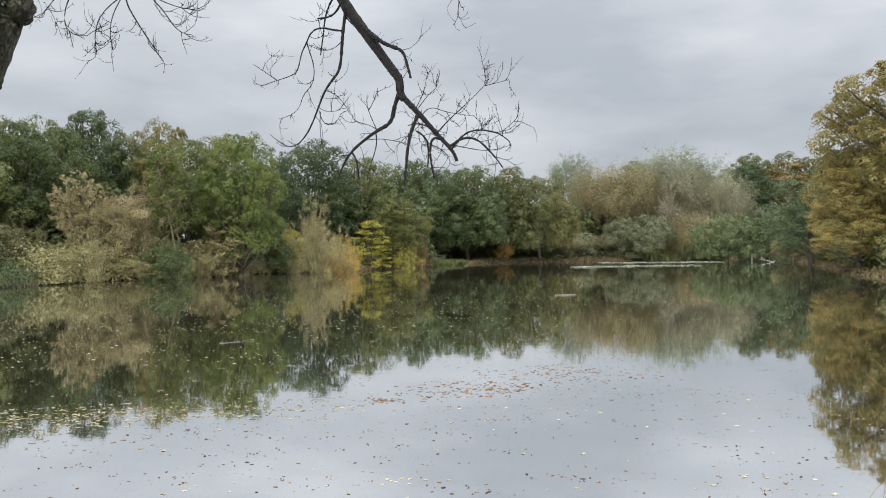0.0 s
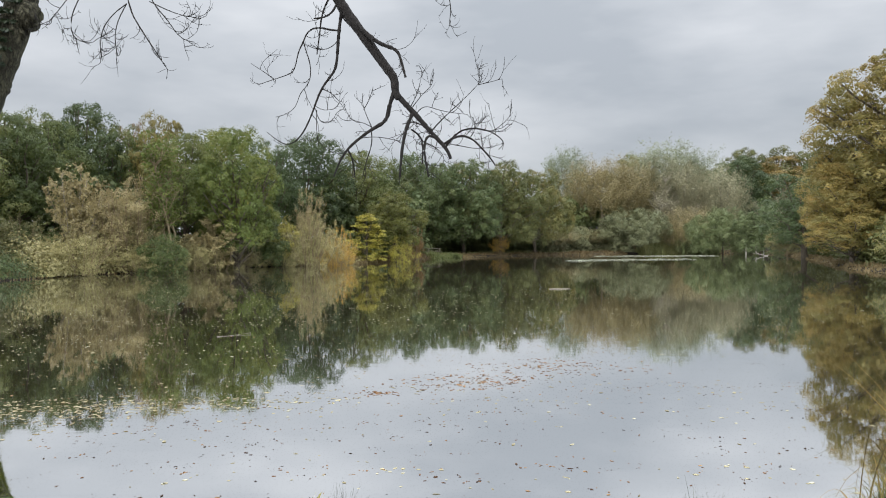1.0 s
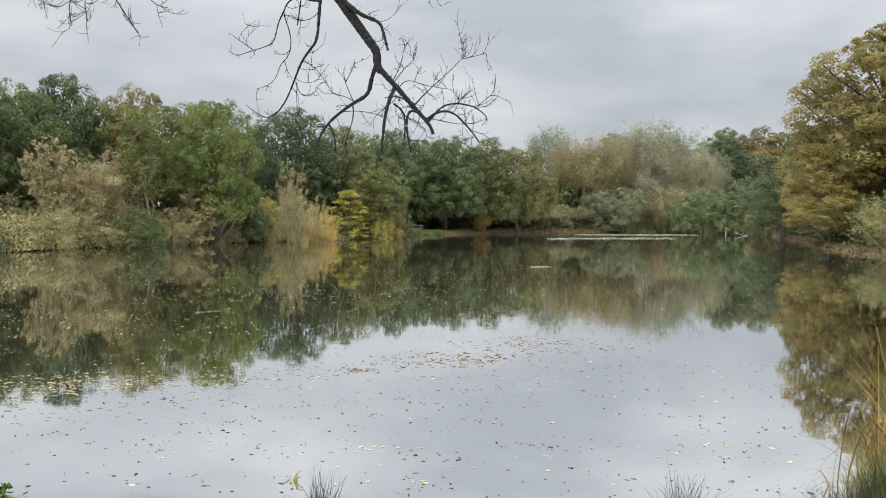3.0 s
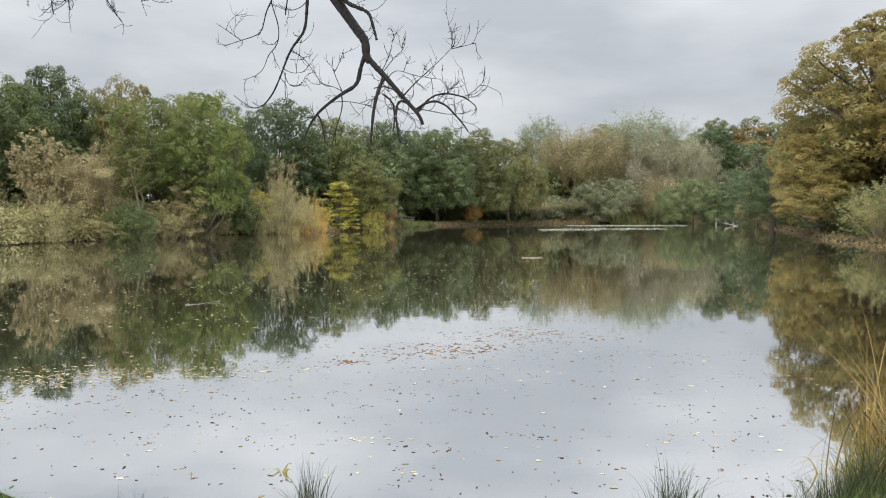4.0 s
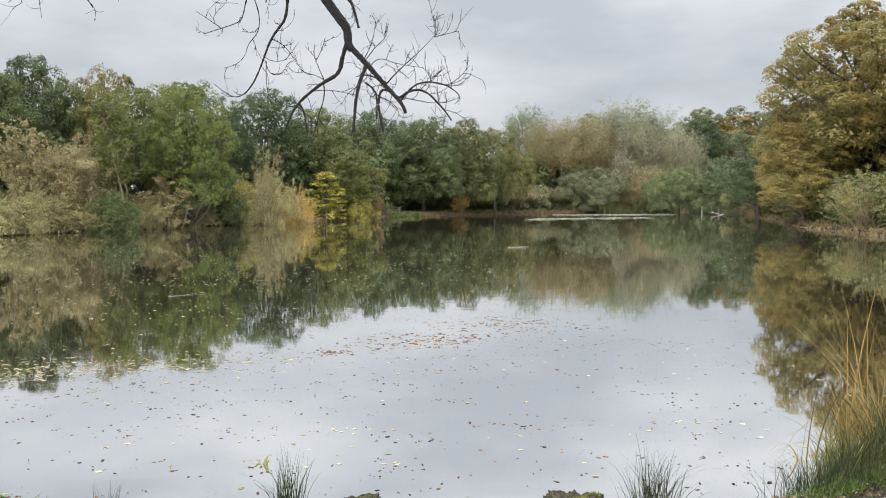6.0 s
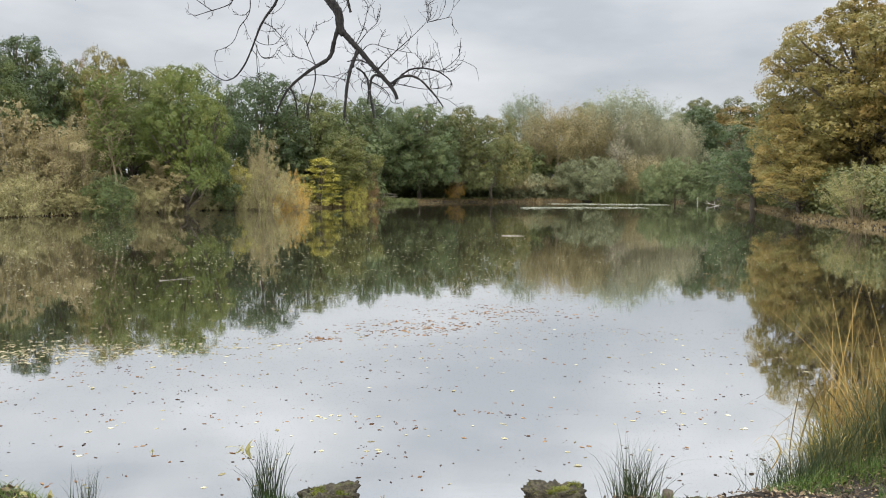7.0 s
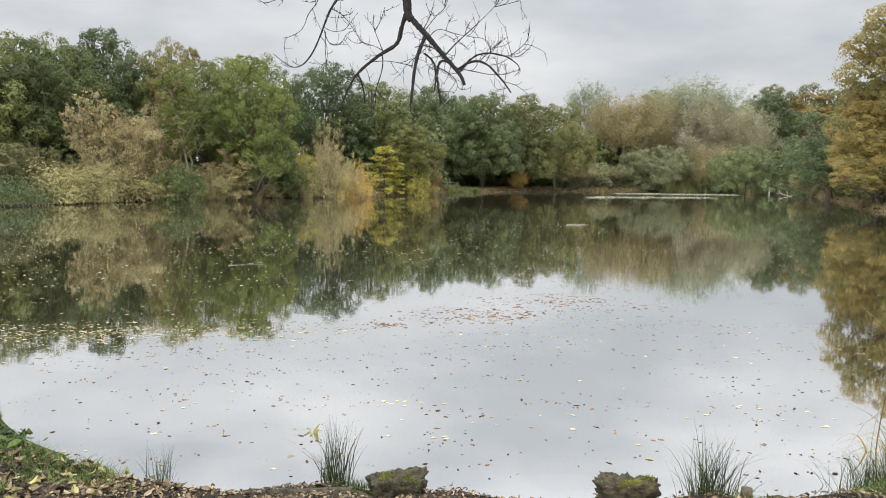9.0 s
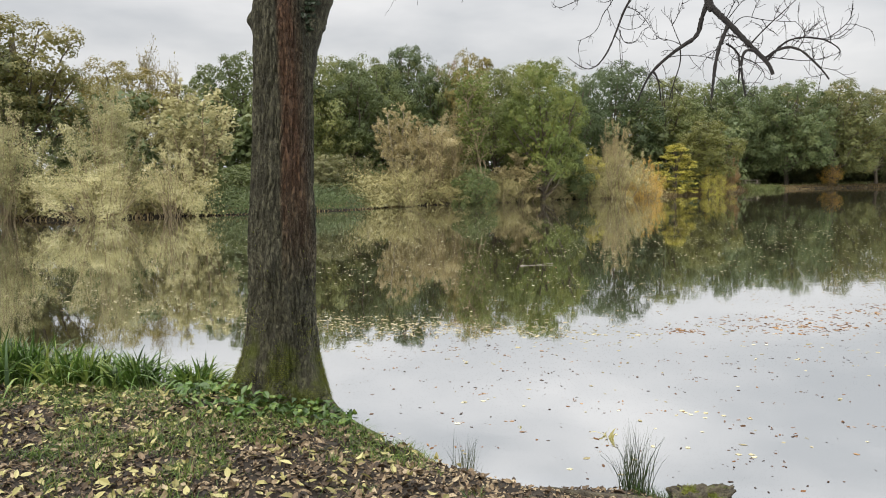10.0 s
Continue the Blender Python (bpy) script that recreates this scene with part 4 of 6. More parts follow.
thicket("undergrowth", [(-8.3, 66.5), (-12, 61.5), (-16, 57), (-19, 51), (-22.5, 46.5), (-25, 40), (-29, 34)], (0.6, 2.6), 0.22, 2.4, OAK_DARK, "brambles and low leafy growth on the bank", 114, (0.12, 0.22), 80)


thicket("undergrowth", [(17, 112), (5.5, 103.5), (-1.0, 99)], (0.5, 2.5), 0.10, 2.8, OLIVE, "low leafy growth under the far oaks", 115, (0.2, 0.4), 70)
thicket("undergrowth", [(47, 117), (40, 119.5), (27, 112), (16, 106.5)], (0.0, 3.0), 0.09, 3.2, FAR_LEAF, "brushwood along the pond's far end", 116, (0.18, 0.32), 80)
thicket("undergrowth", [(25.6, 34), (26.6, 41.5), (29, 51.5), (34, 63), (39.2, 77.5), (44.5, 92)], (0.0, 3.0), 0.08, 2.6, OLIVE, "leafy growth below the leaning oaks", 117, (0.14, 0.28), 62)


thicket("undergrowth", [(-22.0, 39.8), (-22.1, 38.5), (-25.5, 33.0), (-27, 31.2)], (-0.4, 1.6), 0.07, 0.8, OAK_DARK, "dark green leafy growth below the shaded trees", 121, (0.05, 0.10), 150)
for k, line in enumerate(([(-7.6, 65.0), (-10.2, 61.0), (-14.3, 57.8), (-16.2, 53.0), (-17.8, 48.5), (-21.4, 44.6), (-21.8, 40.5)], [(-26.6, 31.8), (-28, 30.4), (-33, 25.6)])):
    thicket("undergrowth", line, (-0.4, 1.2), 0.06, 1.4, HEDGE, "tawny hedge of low growth overhanging the water", 118 + k, (0.09, 0.19), 62)


# ---- things out on the pond and the far bank ----
def picnic_bench():
    """A timber bench with two plank seats and a table top."""
    thing = tagged(new("picnic_bench"), "weathered timber picnic bench on the far bank", "bench")
    wood = rough_material("weathered_timber", [(0.25, (0.10, 0.085, 0.065)), (0.75, (0.24, 0.21, 0.17))], 4, stretch=(1, 8, 8))

    def board(name, at, size):
        bm = bmesh.new()
        bmesh.ops.create_cube(bm, size=1, matrix=Matrix.Translation(at) @ Matrix.Diagonal((*size, 1)))
        bmesh.ops.bevel(bm, geom=bm.edges[:], offset=0.008, segments=1, affect="EDGES")
        part(name, bm, wood, thing)

    for y in (-0.26, 0, 0.26):
        board("tabletop_plank", (0, y, 0.73), (1.7, 0.24, 0.045))
    for y in (-0.68, 0.68):
        board("seat", (0, y, 0.44), (1.7, 0.26, 0.045))
    for x in (-0.6, 0.6):
        board("cross_beam", (x, 0, 0.39), (0.07, 1.5, 0.09))
        for y in (-0.42, 0.42):
            bm = bmesh.new()
            m = Matrix.Translation((x + 0.05, y, 0.35)) @ Matrix.Rotation(0.4 * (1 if y > 0 else -1), 4, "X") @ Matrix.Diagonal((0.06, 0.09, 0.76, 1))
            bmesh.ops.create_cube(bm, size=1, matrix=m)
            part("leg", bm, wood, thing)
    thing.matrix_basis = pose(-0.6, 89.0, float(ground_height(-0.6, 89.0)) + 0.03, 0, 0, 12)


picnic_bench()


def stake(x, y, tall, lean):
    v, f = tube([(0, 0, -0.8), (0.01, 0, 0.2), (0.0, 0.01, tall * 0.7), (0.02, 0, tall)], [0.09, 0.09, 0.085, 0.07], 7)
    ob = tagged(part("stake", mesh_of("stake", v, f), DEAD_WOOD), "bleached wooden stake standing in the water", "post", "stakes in the pond")
    ob.matrix_basis = pose(x, y, 0, lean, 0, 0)


stake(41.0, 101.0, 1.0, 2)
stake(42.6, 101.6, 1.2, -2)


def snag():
    """A dead branch sticking out of the water."""
    rng = rng_of(131)
    thing = tagged(new("dead_branch"), "bleached dead branch sticking out of the water", "branch")
    lines = [([(1.5, 0, -0.15), (0.4, 0, 0.12), (-0.6, 0, 0.35), (-1.3, 0.1, 0.75), (-1.5, 0.1, 1.0)], 0.09), ([(0.2, 0, 0.2), (0.3, 0.1, 0.7), (0.1, 0.1, 1.1)], 0.05),
             ([(-0.7, 0, 0.4), (-1.4, -0.1, 0.45), (-1.9, -0.1, 0.6)], 0.05), ([(0.9, 0, 0), (1.2, 0.1, 0.35)], 0.04)]
    for pts, r in lines:
        part("bough", mesh_of("bough", *tube(pts, np.linspace(r, 0.02, len(pts)), 6), True), DEAD_WOOD, thing)
    thing.matrix_basis = pose(39.2, 91.5, 0) @ Matrix.Scale(0.62, 4)


snag()


WET_WOOD = rough_material("wet_peeled_wood", [(0.25, (0.150, 0.130, 0.100)), (0.75, (0.330, 0.300, 0.250))], 8, stretch=(1, 8, 8))


def floating_log(x, y, long, r, turn, name="floating_log"):
    rng = rng_of(int(x * 10) + 500)
    v, f = tube(bend((-long / 2, 0, 0), (long / 2, 0, 0.02), rng, 0.05, 8), np.r_[0.02, np.linspace(r, r * 0.6, 6), 0.01], 7)
    ob = tagged(part(name, mesh_of(name, v, f, True), WET_WOOD), "pale peeled stick floating on the pond", "stick", "floating sticks")
    ob.matrix_basis = pose(x, y, r * 0.35, 0, 0, turn)


floating_log(4.7, 29.1, 0.85, 0.022, 5)
floating_log(-4.33, 14.4, 0.75, 0.005, 42, "floating_stick")

# rafts of pads and pale leaves at the far end
# the sky's reflection on the pads is put into this pale colour
PAD = leaf_material("sky_paled_water_leaves", [(0.0, (0.15, 0.16, 0.10)), (0.5, (0.27, 0.28, 0.20)), (1.0, (0.42, 0.42, 0.33))], 0.1, 0.35, 1.0)


def raft(x0, x1, y0, y1, slant, count, seed):
    rng = rng_of(seed)
    x = rng.uniform(x0, x1, count)
    t = (x - x0) / (x1 - x0)
    y = rng.uniform(y0, y1, count) + slant * t + 0.8 * wobble(x, x, 0.5)
    keep = wobble(x * 1.7, y * 2.2, 1.0) + rng.normal(0, 0.35, count) > -0.05
    x, y, count = x[keep], y[keep], int(keep.sum())
    at = np.stack([x, y, rng.uniform(0.008, 0.02, count)], 1)
    v, f = leaf_quads(rng, at, np.array([0, 0, 1.0]) + rng.normal(size=(count, 3)) * 0.03, rng.uniform(0.22, 0.44, count), 0.9)
    tagged(part("lily_pads", mesh_of("lily_pads", v, f), PAD), "raft of floating lily pads, coloured pale as if mirroring the sky", "lily pads", kind="stuff")


raft(12.2, 25.5, 70.0, 74.0, 5.0, 900, 141)
raft(19.0, 34.0, 90.0, 94.0, 2.0, 1100, 142)


# ---- leaves afloat on the pond ----
FLOAT_YELLOW = leaf_material("floating_yellow_leaves", [(0.0, (0.16, 0.13, 0.06)), (0.5, (0.35, 0.30, 0.18)), (1.0, (0.50, 0.45, 0.30))], 0.1, 0.85, 2.0, shine=0.08, grain=0.6)
FLOAT_PALE = leaf_material("floating_pale_leaves", [(0.0, (0.20, 0.17, 0.09)), (0.5, (0.42, 0.38, 0.24)), (1.0, (0.56, 0.53, 0.38))], 0.1, 0.85, 2.0, shine=0.08, grain=0.6)
FLOAT_BROWN = leaf_material("floating_brown_leaves", [(0.0, (0.016, 0.011, 0.009)), (0.5, (0.050, 0.030, 0.020)), (1.0, (0.20, 0.10, 0.045))], 0.1, 0.85, 2.0, shine=0.08, grain=0.6)
FLOAT_ORANGE = leaf_material("floating_orange_leaves", [(0.0, (0.055, 0.026, 0.016)), (0.5, (0.16, 0.080, 0.036)), (1.0, (0.36, 0.23, 0.12))], 0.1, 0.85, 2.0, shine=0.08, grain=0.6)


def afloat(name, places, length, material, label, seed, slim=(0.32, 0.8), tilt=0.04, far=False):
    rng = rng_of(seed)
    keep = places[shore_distance(places[:, 0], places[:, 1]) < -0.08]
    n = len(keep)
    if not far:
        # leaves cling together in twos and threes
        to = rng.integers(0, n, n)
        pull = (rng.uniform(size=n) < 0.45)[:, None]
        keep = np.where(pull, keep[to] + rng.normal(size=(n, 2)) * [0.05, 0.03], keep)
    at = np.concatenate([keep, rng.uniform(0.001, 0.002, (n, 1))], 1)
    if far:
        v, f = leaf_quads(rng, at, np.tile([0, 0, 1.0], (n, 1)), rng.uniform(*length, n), rng.uniform(*slim))
        v[:, 2] = 0.002
    else:
        long = length[0] + (length[1] - length[0]) * rng.uniform(0, 1, n) ** 1.6
        v, f = litter(rng, at, long * np.where(rng.uniform(size=n) < 0.04, 1.5, 1.0), rng.uniform(*slim, n), tilt * 0.6, tilt * 3, rng.uniform(-0.1, 0.2, (n, 1)))
        v[:, 2] = np.maximum(v[:, 2], 0.0012)
    tagged(part(name, mesh_of(name, v, f), material), label, "leaves", kind="stuff")


def patch(rng, n, cx, cy, rx, ry, turn=0.0):
    a = rng.normal(size=(n, 2)) * [rx, ry]
    c, s = math.cos(turn), math.sin(turn)
    return a @ np.array([[c, s], [-s, c]]) + [cx, cy]


def strewn(rng, n, x0, x1, y0, y1, knots=40, tight=0.6):
    """Leaves strewn in drifts over a stretch of water, denser near the viewer's bank."""
    k = np.stack([rng.uniform(x0, x1, knots), rng.uniform(y0, y1, knots)], 1)
    some = k[rng.integers(0, knots, n)] + rng.normal(size=(n, 2)) * [1.5 * tight, 0.4 * tight] * rng.uniform(0.2, 1.3, (n, 1))
    plain = np.stack([rng.uniform(x0, x1, n), rng.uniform(y0, y1, n)], 1)
    return np.where(rng.uniform(size=(n, 1)) < 0.72, some, plain)


r = rng_of(151)
afloat("floating_leaves", np.concatenate([strewn(r, 1250, -5, 6, 3, 9, 160, 0.25), strewn(r, 1300, -9, 11, 8, 20, 130, 0.5), patch(r, 160, -4.5, 7.3, 1.0, 0.42, 0.1), patch(r, 160, 0.4, 9.1, 0.7, 0.42, 0.4), patch(r, 120, 1.5, 10.3, 0.8, 0.5, 0.2)]), (0.012, 0.040), FLOAT_BROWN,
       "dark brown fallen leaves scattered on the water", 152)
afloat("floating_leaves", np.concatenate([patch(r, 90, -2.8, 6.8, 1.2, 0.5),
                                          strewn(r, 300, -4, 5, 3.2, 9, 40, 0.3), strewn(r, 420, -7, 9, 8, 16, 30, 0.5)]), (0.016, 0.046), FLOAT_ORANGE,
       "orange fallen leaves drifting in loose patches", 153)
afloat("floating_leaves", np.concatenate([patch(r, 190, -4.7, 7.3, 0.95, 0.42, 0.1), patch(r, 120, -3.3, 7.7, 0.9, 0.22, 0.15), patch(r, 160, -8.9, 7.8, 1.6, 0.5, 0.05), strewn(r, 24, -4, 5, 3.4, 9, 20),
                                          strewn(r, 400, -10, 3, 8, 13, 40, 0.8)]), (0.025, 0.065), FLOAT_YELLOW, "pale yellow fallen leaves floating in drifts", 154)
afloat("floating_leaves", np.concatenate([patch(r, 520, -4.9, 7.3, 1.3, 0.42, 0.1), patch(r, 200, -3.2, 7.7, 1.0, 0.25, 0.15), patch(r, 300, -8.9, 7.8, 1.7, 0.5, 0.05), strewn(r, 260, -5, 6, 3.4, 9, 90, 0.3)]), (0.025, 0.068), FLOAT_PALE,
       "pale tan fallen leaves floating in drifts", 156)
afloat("floating_leaves", np.concatenate([strewn(r, 900, -12, 6, 12, 32, 60, 1.4), strewn(r, 700, -6, 12, 16, 30, 40, 1.6), strewn(r, 1300, -28, -6, 10, 34, 60, 1.6), strewn(r, 520, -16, 24, 30, 60, 50, 2.5)]),
       (0.03, 0.085), FLOAT_PALE, "pale leaves scattered far out over the pond", 155, (0.6, 0.9), far=True)


afloat("floating_leaves", np.concatenate([strewn(r, 1500, -14, 12, 11, 30, 120, 0.9), strewn(r, 1000, -26, -4, 9, 30, 80, 1.2), strewn(r, 120, -3, 5, 3.4, 9, 30, 0.3)]), (0.025, 0.06), FLOAT_PALE,
       "small pale leaves strewn over the dark reflections", 157, (0.5, 0.8), far=True)

afloat("floating_leaves", np.concatenate([patch(r, 210, 0.3, 9.05, 0.5, 0.32, 0.1), patch(r, 210, 1.5, 10.3, 0.7, 0.42, 0.1), patch(r, 60, -0.9, 8.3, 0.14, 0.1)]), (0.030, 0.075), FLOAT_ORANGE,
       "orange brown fallen leaves drifted together in rafts", 158)

# ---- the near bank ----
GRASS = leaf_material("bank_grass", [(0.0, (0.010, 0.025, 0.004)), (0.5, (0.048, 0.096, 0.013)), (1.0, (0.150, 0.185, 0.042))], 0.12, 0.5, 3.0, grain=0.55)
RUSH = leaf_material("rush_blades", [(0.0, (0.012, 0.024, 0.010)), (0.5, (0.034, 0.054, 0.020)), (1.0, (0.120, 0.115, 0.050))], 0.2, 0.45, 6.0, grain=0.6)
STRAW = leaf_material("golden_straw", [(0.0, (0.090, 0.070, 0.030)), (0.5, (0.330, 0.215, 0.060)), (1.0, (0.560, 0.400, 0.150))], 0.3, 0.45, 4.0, grain=0.7)
IRIS = leaf_material("iris_blades", [(0.0, (0.018, 0.042, 0.008)), (0.5, (0.070, 0.130, 0.022)), (1.0, (0.220, 0.260, 0.065))], 0.12, 0.38, 4.0, grain=0.7)
YELLOWING = leaf_material("yellowing_sedge", [(0.0, (0.060, 0.066, 0.018)), (0.5, (0.190, 0.175, 0.040)), (1.0, (0.420, 0.320, 0.080))], 0.3, 0.5, 4.0, grain=0.6)
LITTER_BROWN = leaf_material("brown_leaf_litter", [(0.0, (0.012, 0.008, 0.005)), (0.5, (0.070, 0.046, 0.026)), (0.8, (0.180, 0.128, 0.074)), (1.0, (0.330, 0.262, 0.165))], 0.1, 0.55, 3.0, shine=0.3, grain=1.0)
LITTER_YELLOW = leaf_material("yellow_leaf_litter", [(0.0, (0.120, 0.105, 0.036)), (0.5, (0.290, 0.262, 0.095)), (1.0, (0.460, 0.420, 0.200))], 0.25, 0.5, 3.0, grain=0.8)


def grounded(q):
    return np.concatenate([q, ground_height(q[:, 0], q[:, 1])[:, None]], 1)


def tuft(name, x, y, count, tall, spread, reach, material, label, seed, width=0.005, category="grass", group="", sink=0.0, droop=0.4):
    """A tuft of blades from one root."""
    rng = rng_of(seed)
    q = rng.normal(size=(count, 2)) * spread
    z0 = float(ground_height(x, y))
    base = np.concatenate([q, (np.maximum(ground_height(x + q[:, 0], y + q[:, 1]), -0.05) - z0 - sink)[:, None]], 1)
    lean = rng.normal(0, reach, (count, 2)) + q / max(spread, 1e-6) * reach * 0.4
    v, f = blades(rng, base, rng.uniform(0.45, 1.0, count) * tall, width * rng.uniform(0.6, 1.2, count), lean, droop, 5)
    ob = tagged(new(name), label, category, group)
    tagged(part("foliage", mesh_of("foliage", v, f), material, ob), kind="stuff")
    ob.matrix_basis = pose(x, y, z0)
    return ob


tuft("rush_tuft", -0.72, 3.02, 110, 0.45, 0.035, 0.17, RUSH, "dark green rush tuft on the bank's edge", 201, 0.0048, group="rush tufts on the bank")
tuft("rush_tuft", -1.72, 3.05, 60, 0.34, 0.03, 0.14, RUSH, "small thin rush tuft at the water's edge", 202, 0.0045, group="rush tufts on the bank")
tuft("rush_tuft", 1.36, 2.96, 210, 0.46, 0.055, 0.30, RUSH, "spiky green rush tuft beside a mossy block", 203, 0.0045, group="rush tufts on the bank")
tuft("grass_tuft", -0.6, 2.95, 160, 0.11, 0.06, 0.4, GRASS, "short green grass tuft beside the rushes", 204, 0.004, group="grass tufts on the bank")
tuft("grass_tuft", 2.42, 3.2, 300, 0.38, 0.10, 0.42, RUSH, "soft arching green grass clump by the reeds", 205, 0.0045, group="grass tufts on the bank")
tuft("grass_tuft", 2.75, 3.35, 300, 0.42, 0.10, 0.28, RUSH, "dark green grass clump below golden reeds", 206, 0.005, group="grass tufts on the bank")
tuft("grass_tuft", 3.28, 3.5, 640, 0.72, 0.18, 0.26, RUSH, "tall dull green grass clump below golden reeds", 207, 0.005, group="grass tufts on the bank")
tuft("grass_tuft", 3.75, 3.5, 620, 0.80, 0.22, 0.28, RUSH, "dull green grass clump at the end of the bank", 208, 0.005, group="grass tufts on the bank")
for k, (x, y) in enumerate(((2.5, 3.02), (2.9, 3.08), (3.3, 3.15), (3.7, 3.2), (2.7, 3.18), (3.1, 3.25), (3.5, 3.3))):
    tuft("grass_tuft", x, y, 240, 0.12, 0.11, 0.45, GRASS, "short green grass along the bank's lip", 210 + k, 0.004, group="grass tufts on the bank")


tuft("grass_tuft", 3.02, 3.72, 190, 0.62, 0.10, 0.46, YELLOWING, "bowed yellow-green sedge leaves below the reeds", 209, 0.013, group="grass tufts on the bank", droop=0.7)
tuft("grass_tuft", 3.45, 3.62, 170, 0.70, 0.14, 0.40, YELLOWING, "bowed yellow-green sedge leaves below the reeds", 220, 0.013, group="grass tufts on the bank", droop=0.7)


def reed_clump():
    """Golden reeds: stiff upright stems and long bowed leaves, standing in the margin."""
    thing = tagged(new("reed_clump"), "tall golden dry reeds at the water's edge", "reeds")
    rng = rng_of(221)
    n = 22
    q = rng.normal(size=(n, 2)) * [0.20, 0.12]
    base = np.concatenate([q, np.full((n, 1), -0.1)], 1)
    lean = rng.normal(0, 0.19, (n, 2)) + [-0.09, 0]
    for k in range(n):
        one = blades(rng, base[k:k + 1], rng.uniform(0.75, 1.6, 1), rng.uniform(0.006, 0.011, 1), lean[k:k + 1], 0.2, 7)
        part("stem", mesh_of("stem", *one), STRAW, thing)
    n = 240
    q = rng.normal(size=(n, 2)) * [0.22, 0.12]
    base = np.concatenate([q, np.full((n, 1), -0.05)], 1)
    tagged(part("foliage", mesh_of("foliage", *blades(rng, base, rng.uniform(0.35, 1.05, n), rng.uniform(0.008, 0.016, n), rng.normal(0, 0.36, (n, 2)), 0.8, 7)), STRAW, thing, "bowed golden leaves"), kind="stuff")
    n = 12
    base = np.concatenate([rng.normal(size=(n, 2)) * 0.1, np.full((n, 1), 0.0)], 1)
    lean = np.stack([rng.uniform(-0.75, -0.3, n), rng.normal(0, 0.15, n)], 1)
    for k in range(n):
        part("stem", mesh_of("stem", *blades(rng, base[k:k + 1], rng.uniform(1.0, 1.6, 1), 0.006, lean[k:k + 1], 0.1, 8)), STRAW, thing)
    thing.matrix_basis = pose(3.46, 4.0, 0)


reed_clump()


def iris_clump(x, y, count, tall, spread, seed):
    rng = rng_of(seed)
    q = rng.normal(size=(count, 2)) * spread
    base = np.concatenate([q, np.maximum(ground_height(x + q[:, 0], y + q[:, 1]), 0.0)[:, None] - 0.02], 1)
    v, f = blades(rng, base, rng.uniform(0.5, 1.0, count) * tall, rng.uniform(0.018, 0.038, count), rng.normal(0, 0.46, (count, 2)) + q / spread * 0.22, 0.6, 7)
    ob = tagged(new("iris_clump"), "lush green sword-leaved iris clump on the bank", "plant", "iris clumps by the tree")
    tagged(part("foliage", mesh_of("foliage", v, f), IRIS, ob), kind="stuff")
    ob.matrix_basis = pose(x, y, 0)


for k, (x, y, c, t, s) in enumerate(((-4.25, 3.66, 190, 0.36, 0.075), (-4.75, 3.52, 280, 0.44, 0.11), (-5.15, 3.36, 320, 0.52, 0.13), (-5.6, 3.2, 340, 0.58, 0.15), (-6.1, 3.05, 340, 0.56, 0.17))):
    iris_clump(x, y, c, t, s, 231 + k)

# leaf litter, grass and moss over the bank
r = rng_of(241)


def bank_places(n, x0=-7.2, x1=3.9, y0=1.4, y1=4.2, lip=0.03):
    q = np.stack([r.uniform(x0, x1, n), r.uniform(y0, y1, n)], 1)
    q = q[r.uniform(size=n) < ease((q[:, 1] - y0) / 1.0) * ease((q[:, 0] - x0) / 0.8 + 0.2)]
    return q[shore_distance(q[:, 0], q[:, 1]) > lip]


q = bank_places(26000, -7.0, 4.6, 0.5, 4.2)
at = grounded(q)
at[:, 2] += r.uniform(0.003, 0.02, len(q))
tagged(part("leaf_litter", mesh_of("leaf_litter", *litter(r, at, r.uniform(0.022, 0.068, len(q)) * (1 - 0.42 * ease((q[:, 0] + 1.8) / 1.2)), r.uniform(0.4, 0.75, len(q)), 0.42, 0.5)), LITTER_BROWN),
       "brown fallen leaves covering the bank", "leaves", kind="stuff")
q = np.stack([r.uniform(-14, 10, 9000), r.uniform(-8, 3.4, 9000)], 1)
q = q[(shore_distance(q[:, 0], q[:, 1]) > 0.05) & (r.uniform(size=len(q)) < 0.35 + 0.3 * wobble(q[:, 0], q[:, 1], 1.1))]
at = grounded(q)
at[:, 2] += 0.006
v, f = leaf_quads(r, at, np.array([0, 0, 1.0]) + r.normal(size=(len(q), 3)) * 0.25, r.uniform(0.03, 0.09, len(q)), 0.55)
tagged(part("leaf_litter", mesh_of("leaf_litter", v, f), LITTER_BROWN), "thin scatter of brown leaves over the path", "leaves", kind="stuff")
q = bank_places(60000, -7.0, 4.6, 0.5, 3.7, 0.0)
at = grounded(q)
at[:, 2] += r.uniform(0.001, 0.008, len(q))
v, f = leaf_quads(r, at, np.array([0, 0, 1.0]) + r.normal(size=(len(q), 3)) * 0.35, r.uniform(0.010, 0.036, len(q)), 0.6)
tagged(part("leaf_crumbs", mesh_of("leaf_crumbs", v, f), LITTER_BROWN), "crumbled brown leaf scraps and bark on bare earth", "leaves", kind="stuff")
q = bank_places(6800, -7.2, -0.2, 0.5, 4.2)
q = q[r.uniform(size=len(q)) < np.clip(0.16 + (-1.7 - q[:, 0]) * 0.42, 0.03, 1) * np.clip(0.75 + 0.7 * wobble(q[:, 0], q[:, 1], 3.4), 0.1, 1)]
at = grounded(q)
at[:, 2] += r.uniform(0.012, 0.035, len(q))
